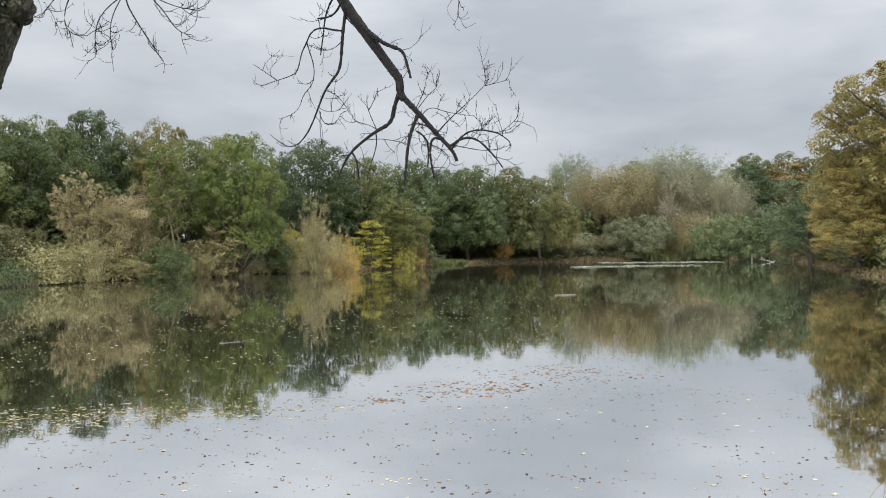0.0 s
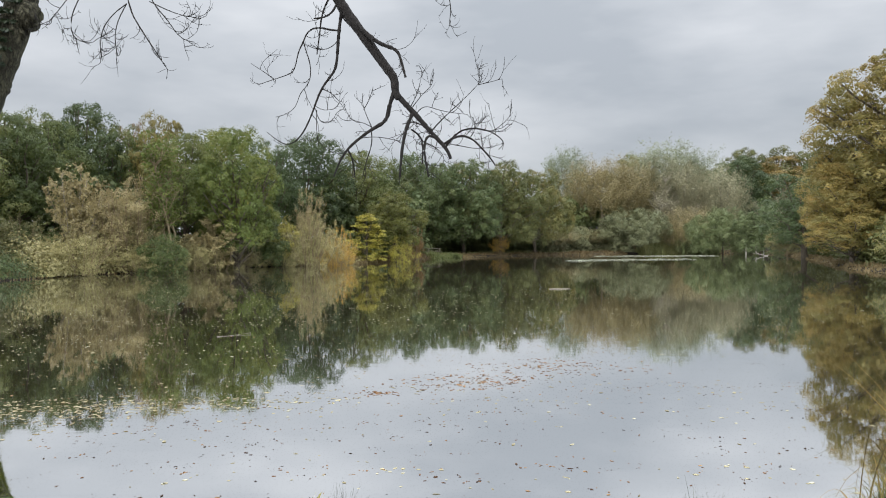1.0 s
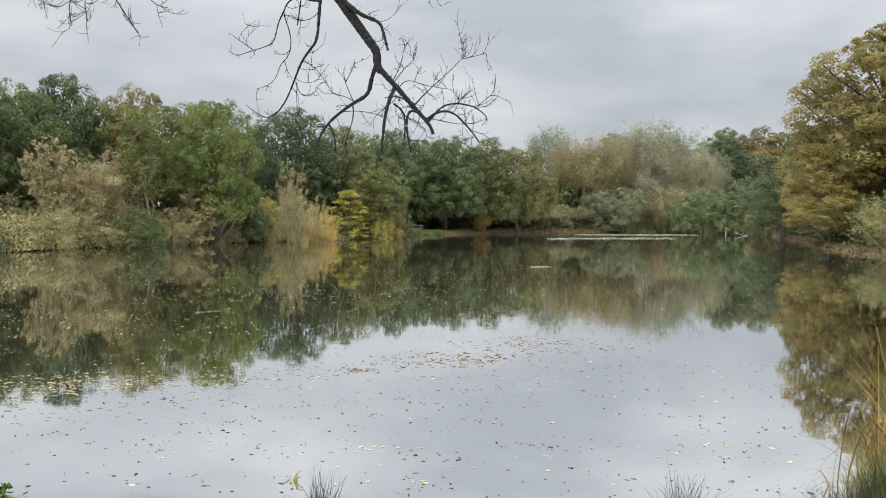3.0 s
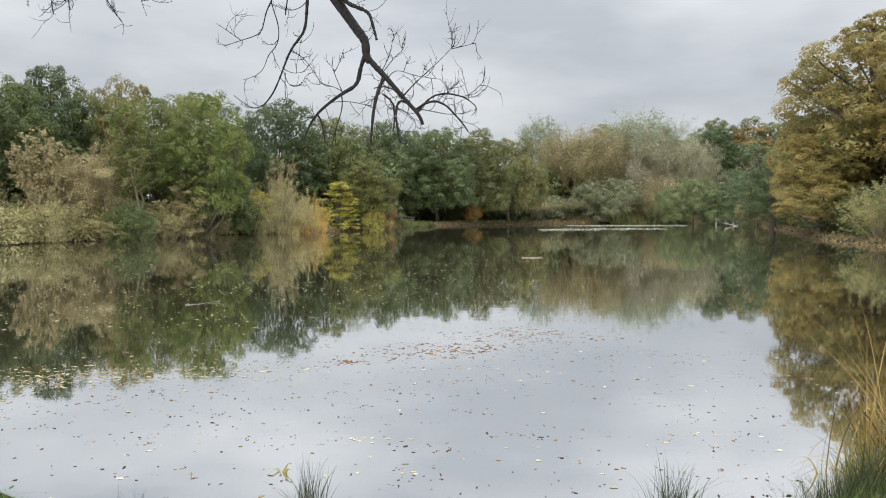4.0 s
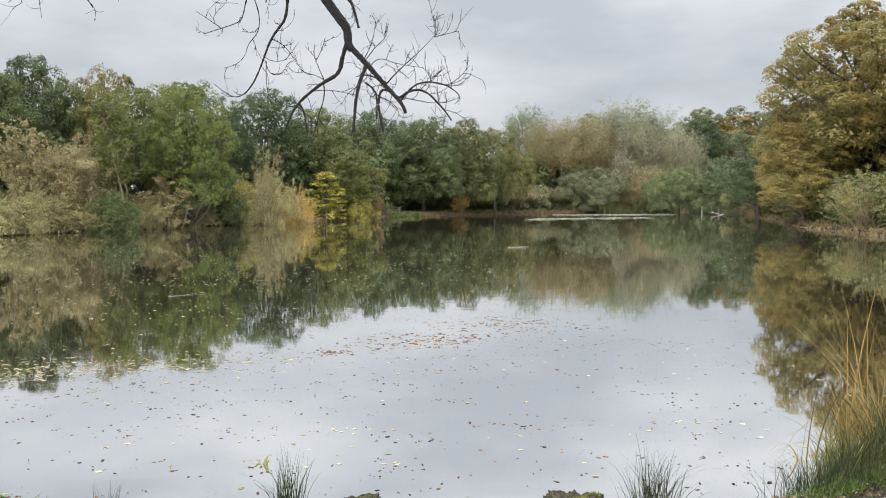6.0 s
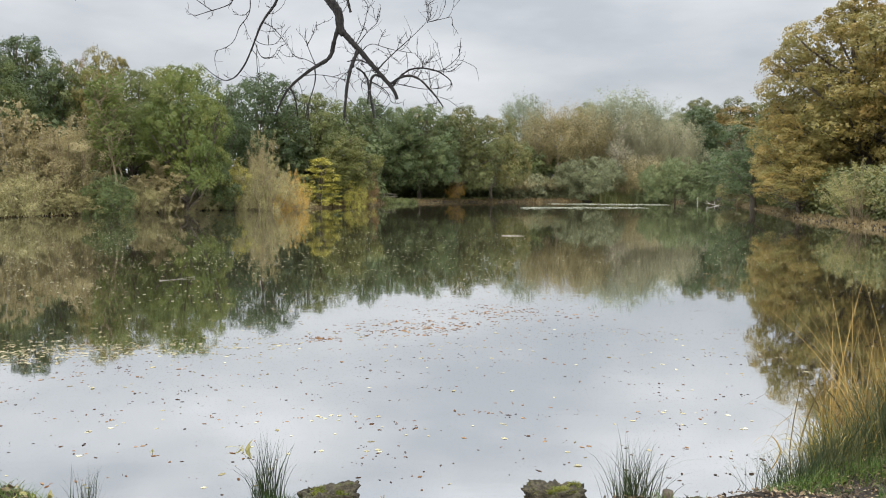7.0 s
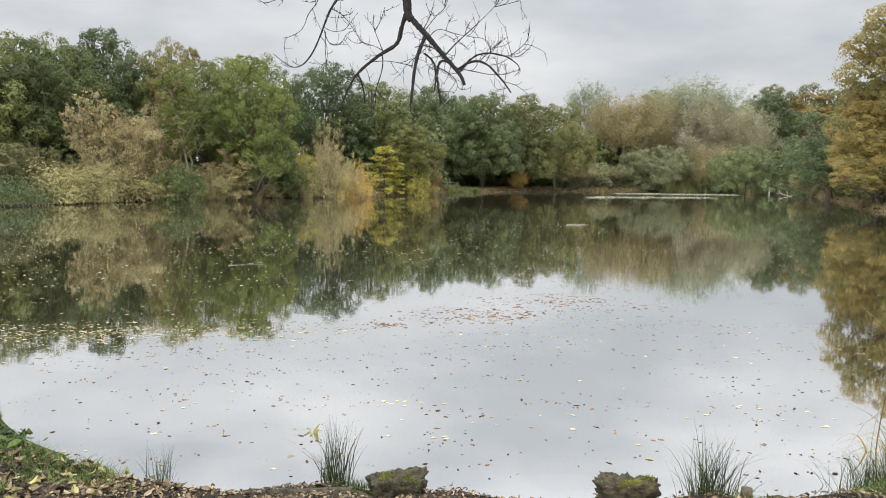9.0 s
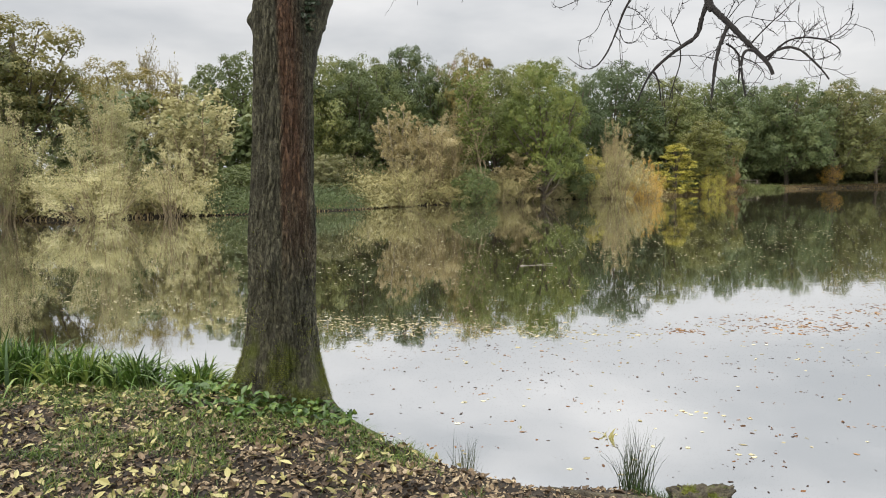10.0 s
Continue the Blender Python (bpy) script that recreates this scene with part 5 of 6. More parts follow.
tagged(part("leaf_litter", mesh_of("leaf_litter", *litter(r, at, r.uniform(0.03, 0.08, len(q)), r.uniform(0.36, 0.62, len(q)), 0.4, 0.45)), LITTER_YELLOW),
       "pale yellow-green fallen leaves under the tree", "leaves", kind="stuff")
q = bank_places(130000, -7.0, 4.4, 0.7, 4.2, 0.0)
dense = wobble(q[:, 0] + 2, q[:, 1], 2.6) + 0.8 * wobble(q[:, 0], q[:, 1], 7.0) + 0.4 * wobble(q[:, 0], q[:, 1] + 2, 15.0) + np.where(q[:, 0] < -1.9, 0.45 * ease((q[:, 1] - 1.7) / 1.2), -0.35) + 0.5 * np.exp(-((q[:, 0] + 3.1) ** 2 + (q[:, 1] - 3.2) ** 2) / 0.5)
q = q[dense + r.normal(0, 0.15, len(q)) > np.where(q[:, 0] < -1.7, 0.34, np.where(q[:, 0] < 2.1, 0.72, 0.42))]
tagged(part("grass", mesh_of("grass", *blades(r, grounded(q), r.uniform(0.025, 0.10, len(q)), 0.0045, r.normal(0, 0.75, (len(q), 2)), 0.4, 3)), GRASS),
       "short green grass in patches over the bank", "grass", kind="stuff")


def block(name, x, y, z, size, seed, label, turn, mossy=0.06):
    """A worn, mossy stone block at the water's edge."""
    rng = rng_of(seed)
    thing = tagged(new(name), label, "stone", "mossy blocks at the water's edge")
    bm = bmesh.new()
    bmesh.ops.create_cube(bm, size=1)
    bmesh.ops.subdivide_edges(bm, edges=bm.edges[:], cuts=22, use_grid_fill=True)
    for v in bm.verts:
        c = v.co
        d = max(abs(c.x), abs(c.y), abs(c.z)) / max(c.length, 1e-6)
        c *= 0.78 + 0.22 * d
        k = Vector((c.x * 3 + seed, c.y * 3, c.z * 3))
        c += c.normalized() * (0.16 * noise.noise(k) + 0.12 * noise.noise(k * 2.7) + 0.08 * noise.noise(k * 6) + 0.05 * noise.noise(k * 13))
        taper = 0.86 + 0.24 * (c.z + 0.5)
        v.co = Vector((c.x * size[0] * taper, c.y * size[1] * taper, c.z * size[2]))
    for f in bm.faces:
        f.smooth = True
    part("stone", bm, STONE, thing)
    n = 5000
    a = rng.uniform(-0.5, 0.5, (n, 2)) * [size[0], size[1]] * 0.92
    lump = np.array([noise.noise(Vector((p[0] * 14 + seed, p[1] * 14, 0))) for p in a])
    a, lump = a[lump > mossy], lump[lump > mossy]
    at = np.concatenate([a, (size[2] * (0.46 + 0.05 * lump) - 0.015)[:, None]], 1)
    part("moss", mesh_of("moss", *blades(rng, at, rng.uniform(0.008, 0.034, len(at)), 0.006, rng.normal(0, 0.6, (len(at), 2)), 0.3, 3)), MOSS_TUFT, thing, "bright green moss cushion")
    thing.matrix_basis = pose(x, y, z, 3, -2, turn)


STONE = rough_material("mossy_stone", [(0.25, (0.014, 0.012, 0.009)), (0.45, (0.046, 0.040, 0.028)), (0.56, (0.086, 0.074, 0.050)), (0.64, (0.050, 0.060, 0.016)), (0.85, (0.180, 0.155, 0.110))], 16, 8, 1.0, 0.92, fine=120)
MOSS_TUFT = leaf_material("moss_tufts", [(0.0, (0.035, 0.050, 0.008)), (0.5, (0.105, 0.125, 0.018)), (1.0, (0.230, 0.220, 0.045))], 0.2, 0.7, 12.0)
block("stone_block", -0.37, 3.00, 0.055, (0.29, 0.15, 0.26), 3, "mossy broken stone block at the water's edge", 8, -0.16)
block("stone_block", 0.92, 3.00, 0.060, (0.31, 0.14, 0.26), 9, "squared mossy stone block with grass on top", -3)
tuft("grass_tuft", -0.31, 3.0, 90, 0.08, 0.04, 0.35, GRASS, "grass sprouting on a mossy block", 251, 0.0035, group="grass tufts on the bank", sink=-0.03)
tuft("grass_tuft", 0.88, 2.98, 160, 0.05, 0.04, 0.5, GRASS, "grass sprouting on a mossy block", 252, 0.0035, group="grass tufts on the bank", sink=-0.05)


def stump():
    """A little sawn stump in the leaf scraps."""
    thing = tagged(new("stump"), "small sawn brown stump beside the rushes", "stump")
    v, f = tube([(0, 0, -0.05), (0, 0, 0.0), (0.004, 0, 0.05), (0.004, 0.002, 0.085), (0.004, 0.002, 0.087)], [0.045, 0.036, 0.031, 0.030, 0.002], 12)
    part("wood", mesh_of("wood", v, f, True), BARK, thing)
    thing.matrix_basis = pose(1.53, 2.90, float(ground_height(1.53, 2.90)), 4, 3, 0)


stump()


def flat_stone(x, y, size, seed):
    bm = bmesh.new()
    bmesh.ops.create_icosphere(bm, subdivisions=4, radius=1)
    for v in bm.verts:
        v.co *= 1 + 0.22 * noise.noise(v.co * 1.6 + Vector((seed, 0, 0))) + 0.07 * noise.noise(v.co * 5)
        v.co = Vector((v.co.x * size, v.co.y * size * 0.7, v.co.z * size * 0.45))
    for face in bm.faces:
        face.smooth = True
    ob = tagged(part("flat_stone", bm, STONE), "flat worn stone half sunk in the bank", "stone", "stones in the bank")
    ob.matrix_basis = pose(x, y, float(ground_height(x, y)) - size * 0.1, 0, 4, seed * 40)


flat_stone(1.74, 2.94, 0.10, 1)
flat_stone(-1.15, 2.9, 0.07, 2)
flat_stone(0.62, 2.86, 0.06, 3)


def bank_root():
    """A bare root along the lip of the bank."""
    x = np.linspace(-1.45, -0.45, 11)
    y = np.array([2.86, 2.83, 2.85, 2.83, 2.8, 2.82, 2.8, 2.83, 2.82, 2.84, 2.86])
    line = np.stack([x, y, ground_height(x, y) + 0.012 * np.sin(x * 9)], 1)
    ob = part("root", mesh_of("root", *tube(line, 0.020 + 0.008 * np.sin(x * 7 + 1), 9), True), STONE)
    tagged(ob, "bare brown root lying along the bank's lip", "root")


bank_root()


def water_plant(x, y, size, seed):
    """A few bright leaves standing out of the water."""
    rng = rng_of(seed)
    n = 6
    base = np.concatenate([rng.normal(size=(n, 2)) * 0.012, np.full((n, 1), -0.03)], 1)
    ob = tagged(new("water_plant"), "bright yellow-green water plant standing in the shallows", "plant", "water plants near the bank")
    for k in range(n):
        part("leaf", mesh_of("leaf", *blades(rng, base[k:k + 1], rng.uniform(0.6, 1.0, 1) * size, size * 0.24, rng.normal(0, 0.45, (1, 2)), 0.5, 5)), LITTER_YELLOW, ob)
    ob.matrix_basis = pose(x, y, 0)


water_plant(-1.08, 4.23, 0.13, 261)
water_plant(-1.72, 4.2, 0.07, 262)


# ---- the bank tree: a big trunk at the water's edge, forked above, with a bough hanging over the pond ----
def bank_tree():
    thing = tagged(new("bank_tree"), "old rough-barked tree forking at the water's edge, mossy at its foot", "tree")
    X, Y = -3.30, 3.535
    na, nz = 256, 240
    # roots: the way each runs out, how broad and how far
    ROOTS = ((-0.12, 0.30, 0.95), (3.65, 0.42, 0.75), (4.45, 0.30, 0.35), (5.35, 0.22, 0.30), (2.2, 0.5, 0.5))
    heights = [0.0, 0.28, 0.38, 0.53, 0.8, 1.36, 1.8, 2.34, 2.75, 3.1]
    girth = [0.46, 0.365, 0.320, 0.272, 0.238, 0.225, 0.208, 0.203, 0.205, 0.195]
    z = np.linspace(0.0, 3.1, nz)
    rad = np.interp(z, heights, girth)
    rad = np.convolve(np.pad(rad, 8, mode="edge"), np.ones(17) / 17, "valid")
    verts = np.zeros((nz, na, 3))
    for i in range(nz):
        flare = max(0.0, 1 - (z[i] / 0.75)) ** 1.4
        for j in range(na):
            a = 2 * math.pi * j / na
            ca, sa = math.cos(a), math.sin(a)
            root = 0.07 * flare * (math.cos(4 * a + 0.9) + 0.5 * math.cos(7 * a + 2.0))
            spread = 0.0
            for way, wide, long in ROOTS:
                turned = (a - way + math.pi) % (2 * math.pi) - math.pi
                spread += long * math.exp(-(turned / wide) ** 2)
            spread = min(spread * math.exp(-z[i] / 0.13), 0.42)
            swell = 0.03 * noise.noise(Vector((ca * 2, sa * 2, z[i] * 1.6)))
            k = Vector((ca * 4.6, sa * 4.6, z[i] * 1.5))
            twist = 0.8 * noise.noise(Vector((ca * 1.5, sa * 1.5, z[i] * 4)))
            ridge = min(abs(noise.noise(Vector((ca * 9.5 + twist, sa * 9.5 - twist, z[i] * 4.5)))) * 3.2, 1.0)
            crack = min(abs(noise.noise(Vector((ca * 4.0 + twist, sa * 4.0, z[i] * 2.0 + 4)))) * 4.0, 1.0)
            bark = 0.016 * ridge + 0.009 * crack + 0.005 * noise.noise(k * 9)
            burl = 0.035 * math.exp(-((a - 4.9) ** 2) / 0.10 - ((z[i] - 1.23) ** 2) / 0.012) + 0.03 * math.exp(-((a - 3.5) ** 2) / 0.05 - ((z[i] - 2.98) ** 2) / 0.004) * 1.8
            rr = rad[i] * (1 + root) + spread + swell * 0.6 + bark - 0.014 + burl
            lean = 0.035 * (z[i] - 1.4) - 0.06 * flare
            verts[i, j] = (X + 0.928 * lean + rr * ca, Y + 0.373 * lean + rr * sa, z[i])
    i, j = np.meshgrid(np.arange(nz - 1), np.arange(na), indexing="ij")
    f = np.stack([i * na + j, i * na + (j + 1) % na, (i + 1) * na + (j + 1) % na, (i + 1) * na + j], -1).reshape(-1, 4)
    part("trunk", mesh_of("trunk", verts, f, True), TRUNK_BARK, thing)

    made = []

    def limb(name, pts, r0, r1, seed, sides=14, material=None, label="", under=None):
        rng = rng_of(seed)
        p = np.array(pts, float)
        t = np.linspace(0, len(p) - 1, (len(p) - 1) * 7 + 1)
        k = np.arange(len(p))
        line = np.stack([np.interp(t, k, p[:, c]) for c in range(3)], 1)
        pad = np.pad(line, ((4, 4), (0, 0)), mode="edge")
        soft = np.stack([np.convolve(pad[:, c], np.ones(9) / 9, "valid") for c in range(3)], 1)
        w = np.minimum(np.arange(len(line)), np.arange(len(line))[::-1])[:, None] / 4
        line = np.where(w < 1, line * (1 - w) + soft * w, soft)
        rr = np.linspace(r0, r1, len(line)) * (1 + (0.10 if r0 < 0.06 else 0.03) * rng.normal(size=len(line)))
        me = mesh_of(name, *tube(line, rr, sides), True)
        made.append(part(name, me, material or TRUNK_BARK, under or thing, label))
        return line

    # main stem and the right-hand fork, rising out of sight
    limb("main_stem", [(X + 0.05, Y + 0.02, 3.0), (X + 0.03, Y + 0.02, 3.3), (X - 0.05, Y, 3.9), (X - 0.3, Y + 0.1, 6.0), (X - 0.2, Y + 0.3, 9.0)], 0.188, 0.12, 301, 22)
    fork_line = limb("fork", [(X + 0.08, Y + 0.04, 2.3), (X + 0.14, Y + 0.07, 2.62), (X + 0.20, Y + 0.10, 2.9), (X + 0.31, Y + 0.14, 3.2), (X + 0.42, Y + 0.2, 3.7), (X + 0.62, Y + 0.4, 4.5), (X + 0.9, Y + 1.2, 6.0)], 0.105, 0.09, 302, 18)
    for kx, ky, kz, kr in ((X + 0.27, Y + 0.12, 2.95, 0.06), (X + 0.44, Y + 0.14, 3.41, 0.085), (X + 0.39, Y + 0.13, 3.30, 0.05)):
        bm = bmesh.new()
        bmesh.ops.create_icosphere(bm, subdivisions=4, radius=1)
        for v in bm.verts:
            v.co *= 1 + 0.25 * noise.noise(v.co * 2.5 + Vector((kz, 0, 0))) + 0.1 * noise.noise(v.co * 7)
            v.co = Vector((v.co.x * kr + kx, v.co.y * kr + ky, v.co.z * kr * 1.2 + kz))
        for face in bm.faces:
            face.smooth = True
        part("knot", bm, TRUNK_BARK, thing)
    # ivy that clings to the inner side of the fork
    ir = rng_of(305)
    m = 2600
    u = ir.uniform(0, 1, m) ** 0.8
    line = fork_line[(u * (len(fork_line) * 0.75)).astype(int)]
    turn = ir.uniform(0, 2 * np.pi, m)
    out = np.stack([np.cos(turn), np.sin(turn), np.zeros(m)], 1)
    at = line + out * (0.09 + ir.uniform(0, 0.035, (m, 1))) + [-0.05, -0.03, 0]
    part("ivy", mesh_of("ivy", *leaf_quads(ir, at, out + ir.normal(size=(m, 3)) * 0.4, ir.uniform(0.025, 0.055, m), 0.8)), IVY, thing, "dark ivy on the fork")
    # the bough over the water
    limb("bough", [(X + 0.9, Y + 1.2, 6.0), (-2.1, 6.2, 7.4), (-1.9, 8.0, 7.0), (-1.66, 8.7, 5.8), (-1.54, 8.80, 5.33), (-1.46, 8.80, 5.11), (-1.34, 8.80, 4.93), (-1.14, 8.80, 4.66), (-0.98, 8.80, 4.43), (-0.79, 8.80, 4.17), (-0.71, 8.80, 4.07), (-0.72, 8.80, 3.90), (-0.66, 8.80, 3.81)],
         0.095, 0.046, 304, 12, DARK_TWIG)

    bough = made[-1]
    # its own branches: each a line with its first and last radius
    branches = []

    def grows(line, first, last):
        branches.append((line, first, last))

    grows([(-1.34, 8.80, 4.93), (-1.17, 8.75, 4.73), (-1.00, 8.70, 4.57), (-0.84, 8.70, 4.48), (-0.68, 8.70, 4.44), (-0.63, 8.70, 4.31), (-0.57, 8.70, 4.07)], 0.036, 0.014)
    grows([(-0.72, 8.80, 3.90), (-0.59, 8.80, 3.75), (-0.44, 8.80, 3.60), (-0.30, 8.80, 3.43), (-0.11, 8.80, 3.23), (-0.01, 8.80, 3.11), (0.02, 8.80, 3.01)], 0.040, 0.020)
    grows([(-0.72, 8.80, 3.90), (-0.80, 8.85, 3.72), (-0.82, 8.90, 3.53), (-1.00, 8.90, 3.44), (-1.19, 8.92, 3.31), (-1.37, 8.95, 3.16), (-1.47, 8.95, 3.00), (-1.55, 8.95, 2.79)], 0.032, 0.010)
    grows([(-1.37, 8.95, 3.16), (-1.29, 8.95, 3.04), (-1.27, 9.00, 2.79)], 0.013, 0.007)
    grows([(-0.48, 8.80, 3.62), (-0.55, 8.74, 3.45), (-0.61, 8.70, 3.22), (-0.63, 8.70, 3.00), (-0.65, 8.70, 2.76)], 0.025, 0.015)
    grows([(-0.04, 8.80, 3.18), (0.09, 8.75, 3.34), (0.25, 8.70, 3.41), (0.50, 8.70, 3.38), (0.63, 8.70, 3.31), (0.74, 8.70, 3.21), (0.65, 8.70, 3.12)], 0.015, 0.004)
    grows([(0.58, 8.70, 3.37), (0.72, 8.70, 3.46), (0.84, 8.70, 3.61)], 0.006, 0.003)
    grows([(-0.06, 8.80, 3.21), (0.10, 8.70, 3.31), (0.28, 8.65, 3.28), (0.40, 8.60, 3.15), (0.53, 8.60, 3.01), (0.60, 8.60, 2.90)], 0.017, 0.009)
    grows([(-0.26, 8.80, 3.34), (-0.11, 8.90, 3.54), (0.11, 8.95, 3.74), (0.34, 9.00, 3.97), (0.45, 9.00, 4.10)], 0.010, 0.003)
    grows([(0.40, 9.00, 4.03), (0.57, 9.00, 4.07), (0.72, 9.00, 4.11)], 0.006, 0.003)
    grows([(0.43, 9.00, 4.06), (0.40, 9.00, 4.18), (0.39, 9.00, 4.32)], 0.005, 0.003)
    grows([(-0.52, 8.80, 3.68), (-0.42, 8.70, 3.84), (-0.39, 8.70, 3.95), (-0.35, 8.70, 4.15)], 0.006, 0.003)
    grows([(-0.48, 8.80, 3.70), (-0.33, 8.90, 3.92), (-0.22, 8.90, 3.99), (-0.20, 8.90, 4.18)], 0.006, 0.003)
    grows([(-0.44, 8.80, 3.60), (-0.33, 8.90, 3.75), (-0.15, 9.00, 3.69), (0.08, 9.00, 3.65), (0.26, 9.00, 3.63)], 0.006, 0.003)
    grows([(-0.30, 8.80, 3.43), (-0.39, 8.70, 3.46), (-0.49, 8.65, 3.48), (-0.61, 8.65, 3.45)], 0.010, 0.007)
    grows([(-0.17, 8.80, 3.29), (-0.29, 8.70, 3.32), (-0.33, 8.70, 3.17), (-0.32, 8.70, 3.00), (-0.27, 8.70, 2.76)], 0.020, 0.010)
    grows([(-0.50, 8.80, 3.40), (-0.40, 8.90, 3.35), (-0.34, 8.90, 3.23), (-0.36, 8.90, 2.95)], 0.013, 0.010)
    grows([(-0.34, 8.90, 3.25), (-0.15, 8.90, 3.17), (-0.04, 8.90, 3.02), (-0.12, 8.90, 2.91)], 0.006, 0.003)
    grows([(0.28, 8.65, 3.28), (0.37, 8.60, 3.42), (0.23, 8.60, 3.57)], 0.005, 0.003)
    grows([(-0.11, 8.80, 3.23), (0.18, 8.90, 3.19), (0.42, 8.95, 3.15), (0.62, 8.95, 3.20)], 0.007, 0.003)
    grows([(-1.41, 8.80, 4.97), (-1.45, 8.80, 4.75), (-1.47, 8.80, 4.45), (-1.49, 8.80, 4.20), (-1.58, 8.80, 4.09), (-1.69, 8.80, 3.94), (-1.76, 8.80, 3.76), (-1.84, 8.80, 3.54), (-1.95, 8.80, 3.32), (-2.10, 8.80, 3.19), (-2.24, 8.80, 3.23), (-2.41, 8.80, 3.37)], 0.024, 0.004)
    grows([(-1.46, 8.80, 4.71), (-1.59, 8.80, 4.72), (-1.72, 8.80, 4.76), (-1.87, 8.80, 4.71), (-1.92, 8.80, 4.56), (-2.00, 8.80, 4.42), (-2.03, 8.80, 4.20), (-2.11, 8.80, 4.13), (-2.31, 8.80, 4.07), (-2.51, 8.80, 4.00)], 0.014, 0.004)
    grows([(-2.31, 8.80, 4.07), (-2.48, 8.80, 4.19), (-2.62, 8.80, 4.28)], 0.006, 0.003)
    grows([(-1.92, 8.80, 4.56), (-1.89, 8.80, 4.44), (-1.84, 8.80, 4.31), (-1.82, 8.80, 4.12), (-1.87, 8.80, 3.98), (-1.98, 8.80, 3.88), (-2.01, 8.80, 3.72), (-2.13, 8.80, 3.61), (-2.29, 8.80, 3.57)], 0.008, 0.003)
    grows([(-1.69, 8.80, 3.94), (-1.57, 8.80, 3.90), (-1.46, 8.80, 3.79), (-1.39, 8.80, 3.68)], 0.006, 0.004)
    grows([(-1.79, 8.80, 3.73), (-1.69, 8.80, 3.66), (-1.57, 8.80, 3.66), (-1.49, 8.80, 3.69)], 0.005, 0.003)
    grows([(-1.77, 8.80, 3.68), (-1.73, 8.80, 3.54), (-1.66, 8.80, 3.48), (-1.55, 8.80, 3.50), (-1.49, 8.80, 3.62)], 0.006, 0.003)
    grows([(-1.75, 8.80, 3.66), (-1.76, 8.80, 3.43), (-1.73, 8.80, 3.19)], 0.006, 0.004)
    grows([(-1.56, 8.90, 5.22), (-1.69, 8.90, 5.00), (-1.72, 8.90, 4.70), (-1.76, 8.90, 4.42)], 0.014, 0.007)
    grows([(-1.46, 8.70, 5.04), (-1.56, 8.70, 4.86), (-1.77, 8.70, 4.84)], 0.016, 0.010)
    grows([(-1.53, 9.00, 5.22), (-1.48, 9.00, 5.03), (-1.39, 9.00, 4.88), (-1.30, 9.00, 4.82)], 0.012, 0.008)
    grows([(-1.47, 8.80, 4.58), (-1.55, 8.90, 4.52), (-1.70, 8.90, 4.47), (-1.83, 8.90, 4.51), (-1.89, 8.90, 4.55)], 0.006, 0.003)
    grows([(-1.02, 8.90, 3.42), (-1.11, 8.90, 3.62), (-1.16, 8.90, 3.77), (-1.15, 8.90, 3.90)], 0.007, 0.003)
    grows([(-1.14, 8.90, 3.68), (-1.06, 8.90, 3.81), (-1.01, 8.90, 3.99)], 0.005, 0.003)
    grows([(-1.04, 8.90, 3.41), (-1.02, 8.90, 3.23), (-1.11, 8.90, 2.99), (-1.16, 8.90, 2.77)], 0.010, 0.005)
    grows([(-1.00, 8.90, 3.42), (-1.11, 8.90, 3.50), (-1.26, 8.90, 3.53), (-1.34, 8.90, 3.58)], 0.006, 0.003)
    grows([(-1.19, 8.90, 3.30), (-0.97, 9.00, 3.34), (-0.75, 9.00, 3.29), (-0.62, 9.00, 3.27)], 0.006, 0.003)
    rng = rng_of(311)
    twigs = []

    def sprig(at, way, long, r, depth):
        n = 6
        turn = rng.normal(size=3) * 0.4 + [0, 0, rng.choice([-0.2, 0.8, 1.1])]
        pts, d = [np.array(at, float)], unit(np.array(way, float))
        for s in range(n):
            d = unit(d + turn * 0.22 + rng.normal(size=3) * 0.16)
            pts.append(pts[-1] + d * long / n)
        twigs.append(tube(pts, np.linspace(r, r * 0.5, n + 1), 4))
        # small buds and spurs along the twig
        for s in range(rng.integers(1, 4)):
            b = pts[rng.integers(1, n + 1)]
            e = b + unit(d + rng.normal(size=3) * 0.8) * rng.uniform(3, 9) * r
            twigs.append(tube([b, (b + e) / 2, e], [r * 0.7, r * 0.8, r * 0.5], 4))
        if depth:
            for s in range(rng.integers(1, 4)):
                i = rng.integers(1, n)
                sprig(pts[i], unit(d + rng.normal(size=3) * 0.8), long * rng.uniform(0.4, 0.75), r * 0.65, depth - 1)

    for k, (pts, r0, r1) in enumerate(branches):
        line = limb("branch", pts, r0, r1, 320 + k, 8 if r0 > 0.012 else 6, DARK_TWIG, under=bough)
        for s in range(int(1 + len(line) * (0.17 if pts[-1][0] > -1.0 else 0.07))):
            i = rng.integers(len(line) // 4, len(line))
            d = line[min(i + 1, len(line) - 1)] - line[i - 1]
            sprig(line[i], unit(d) + rng.normal(size=3) * [0.9, 0.5, 0.9], rng.uniform(0.12, 0.42), 0.0042, 1)
    tagged(part("twig_spray", mesh_of("twig_spray", *merged(twigs), True), DARK_TWIG, thing, "fine bare dark twigs"), kind="stuff")

    # thinner sprays that hang into view beside the fork
    twigs.clear()
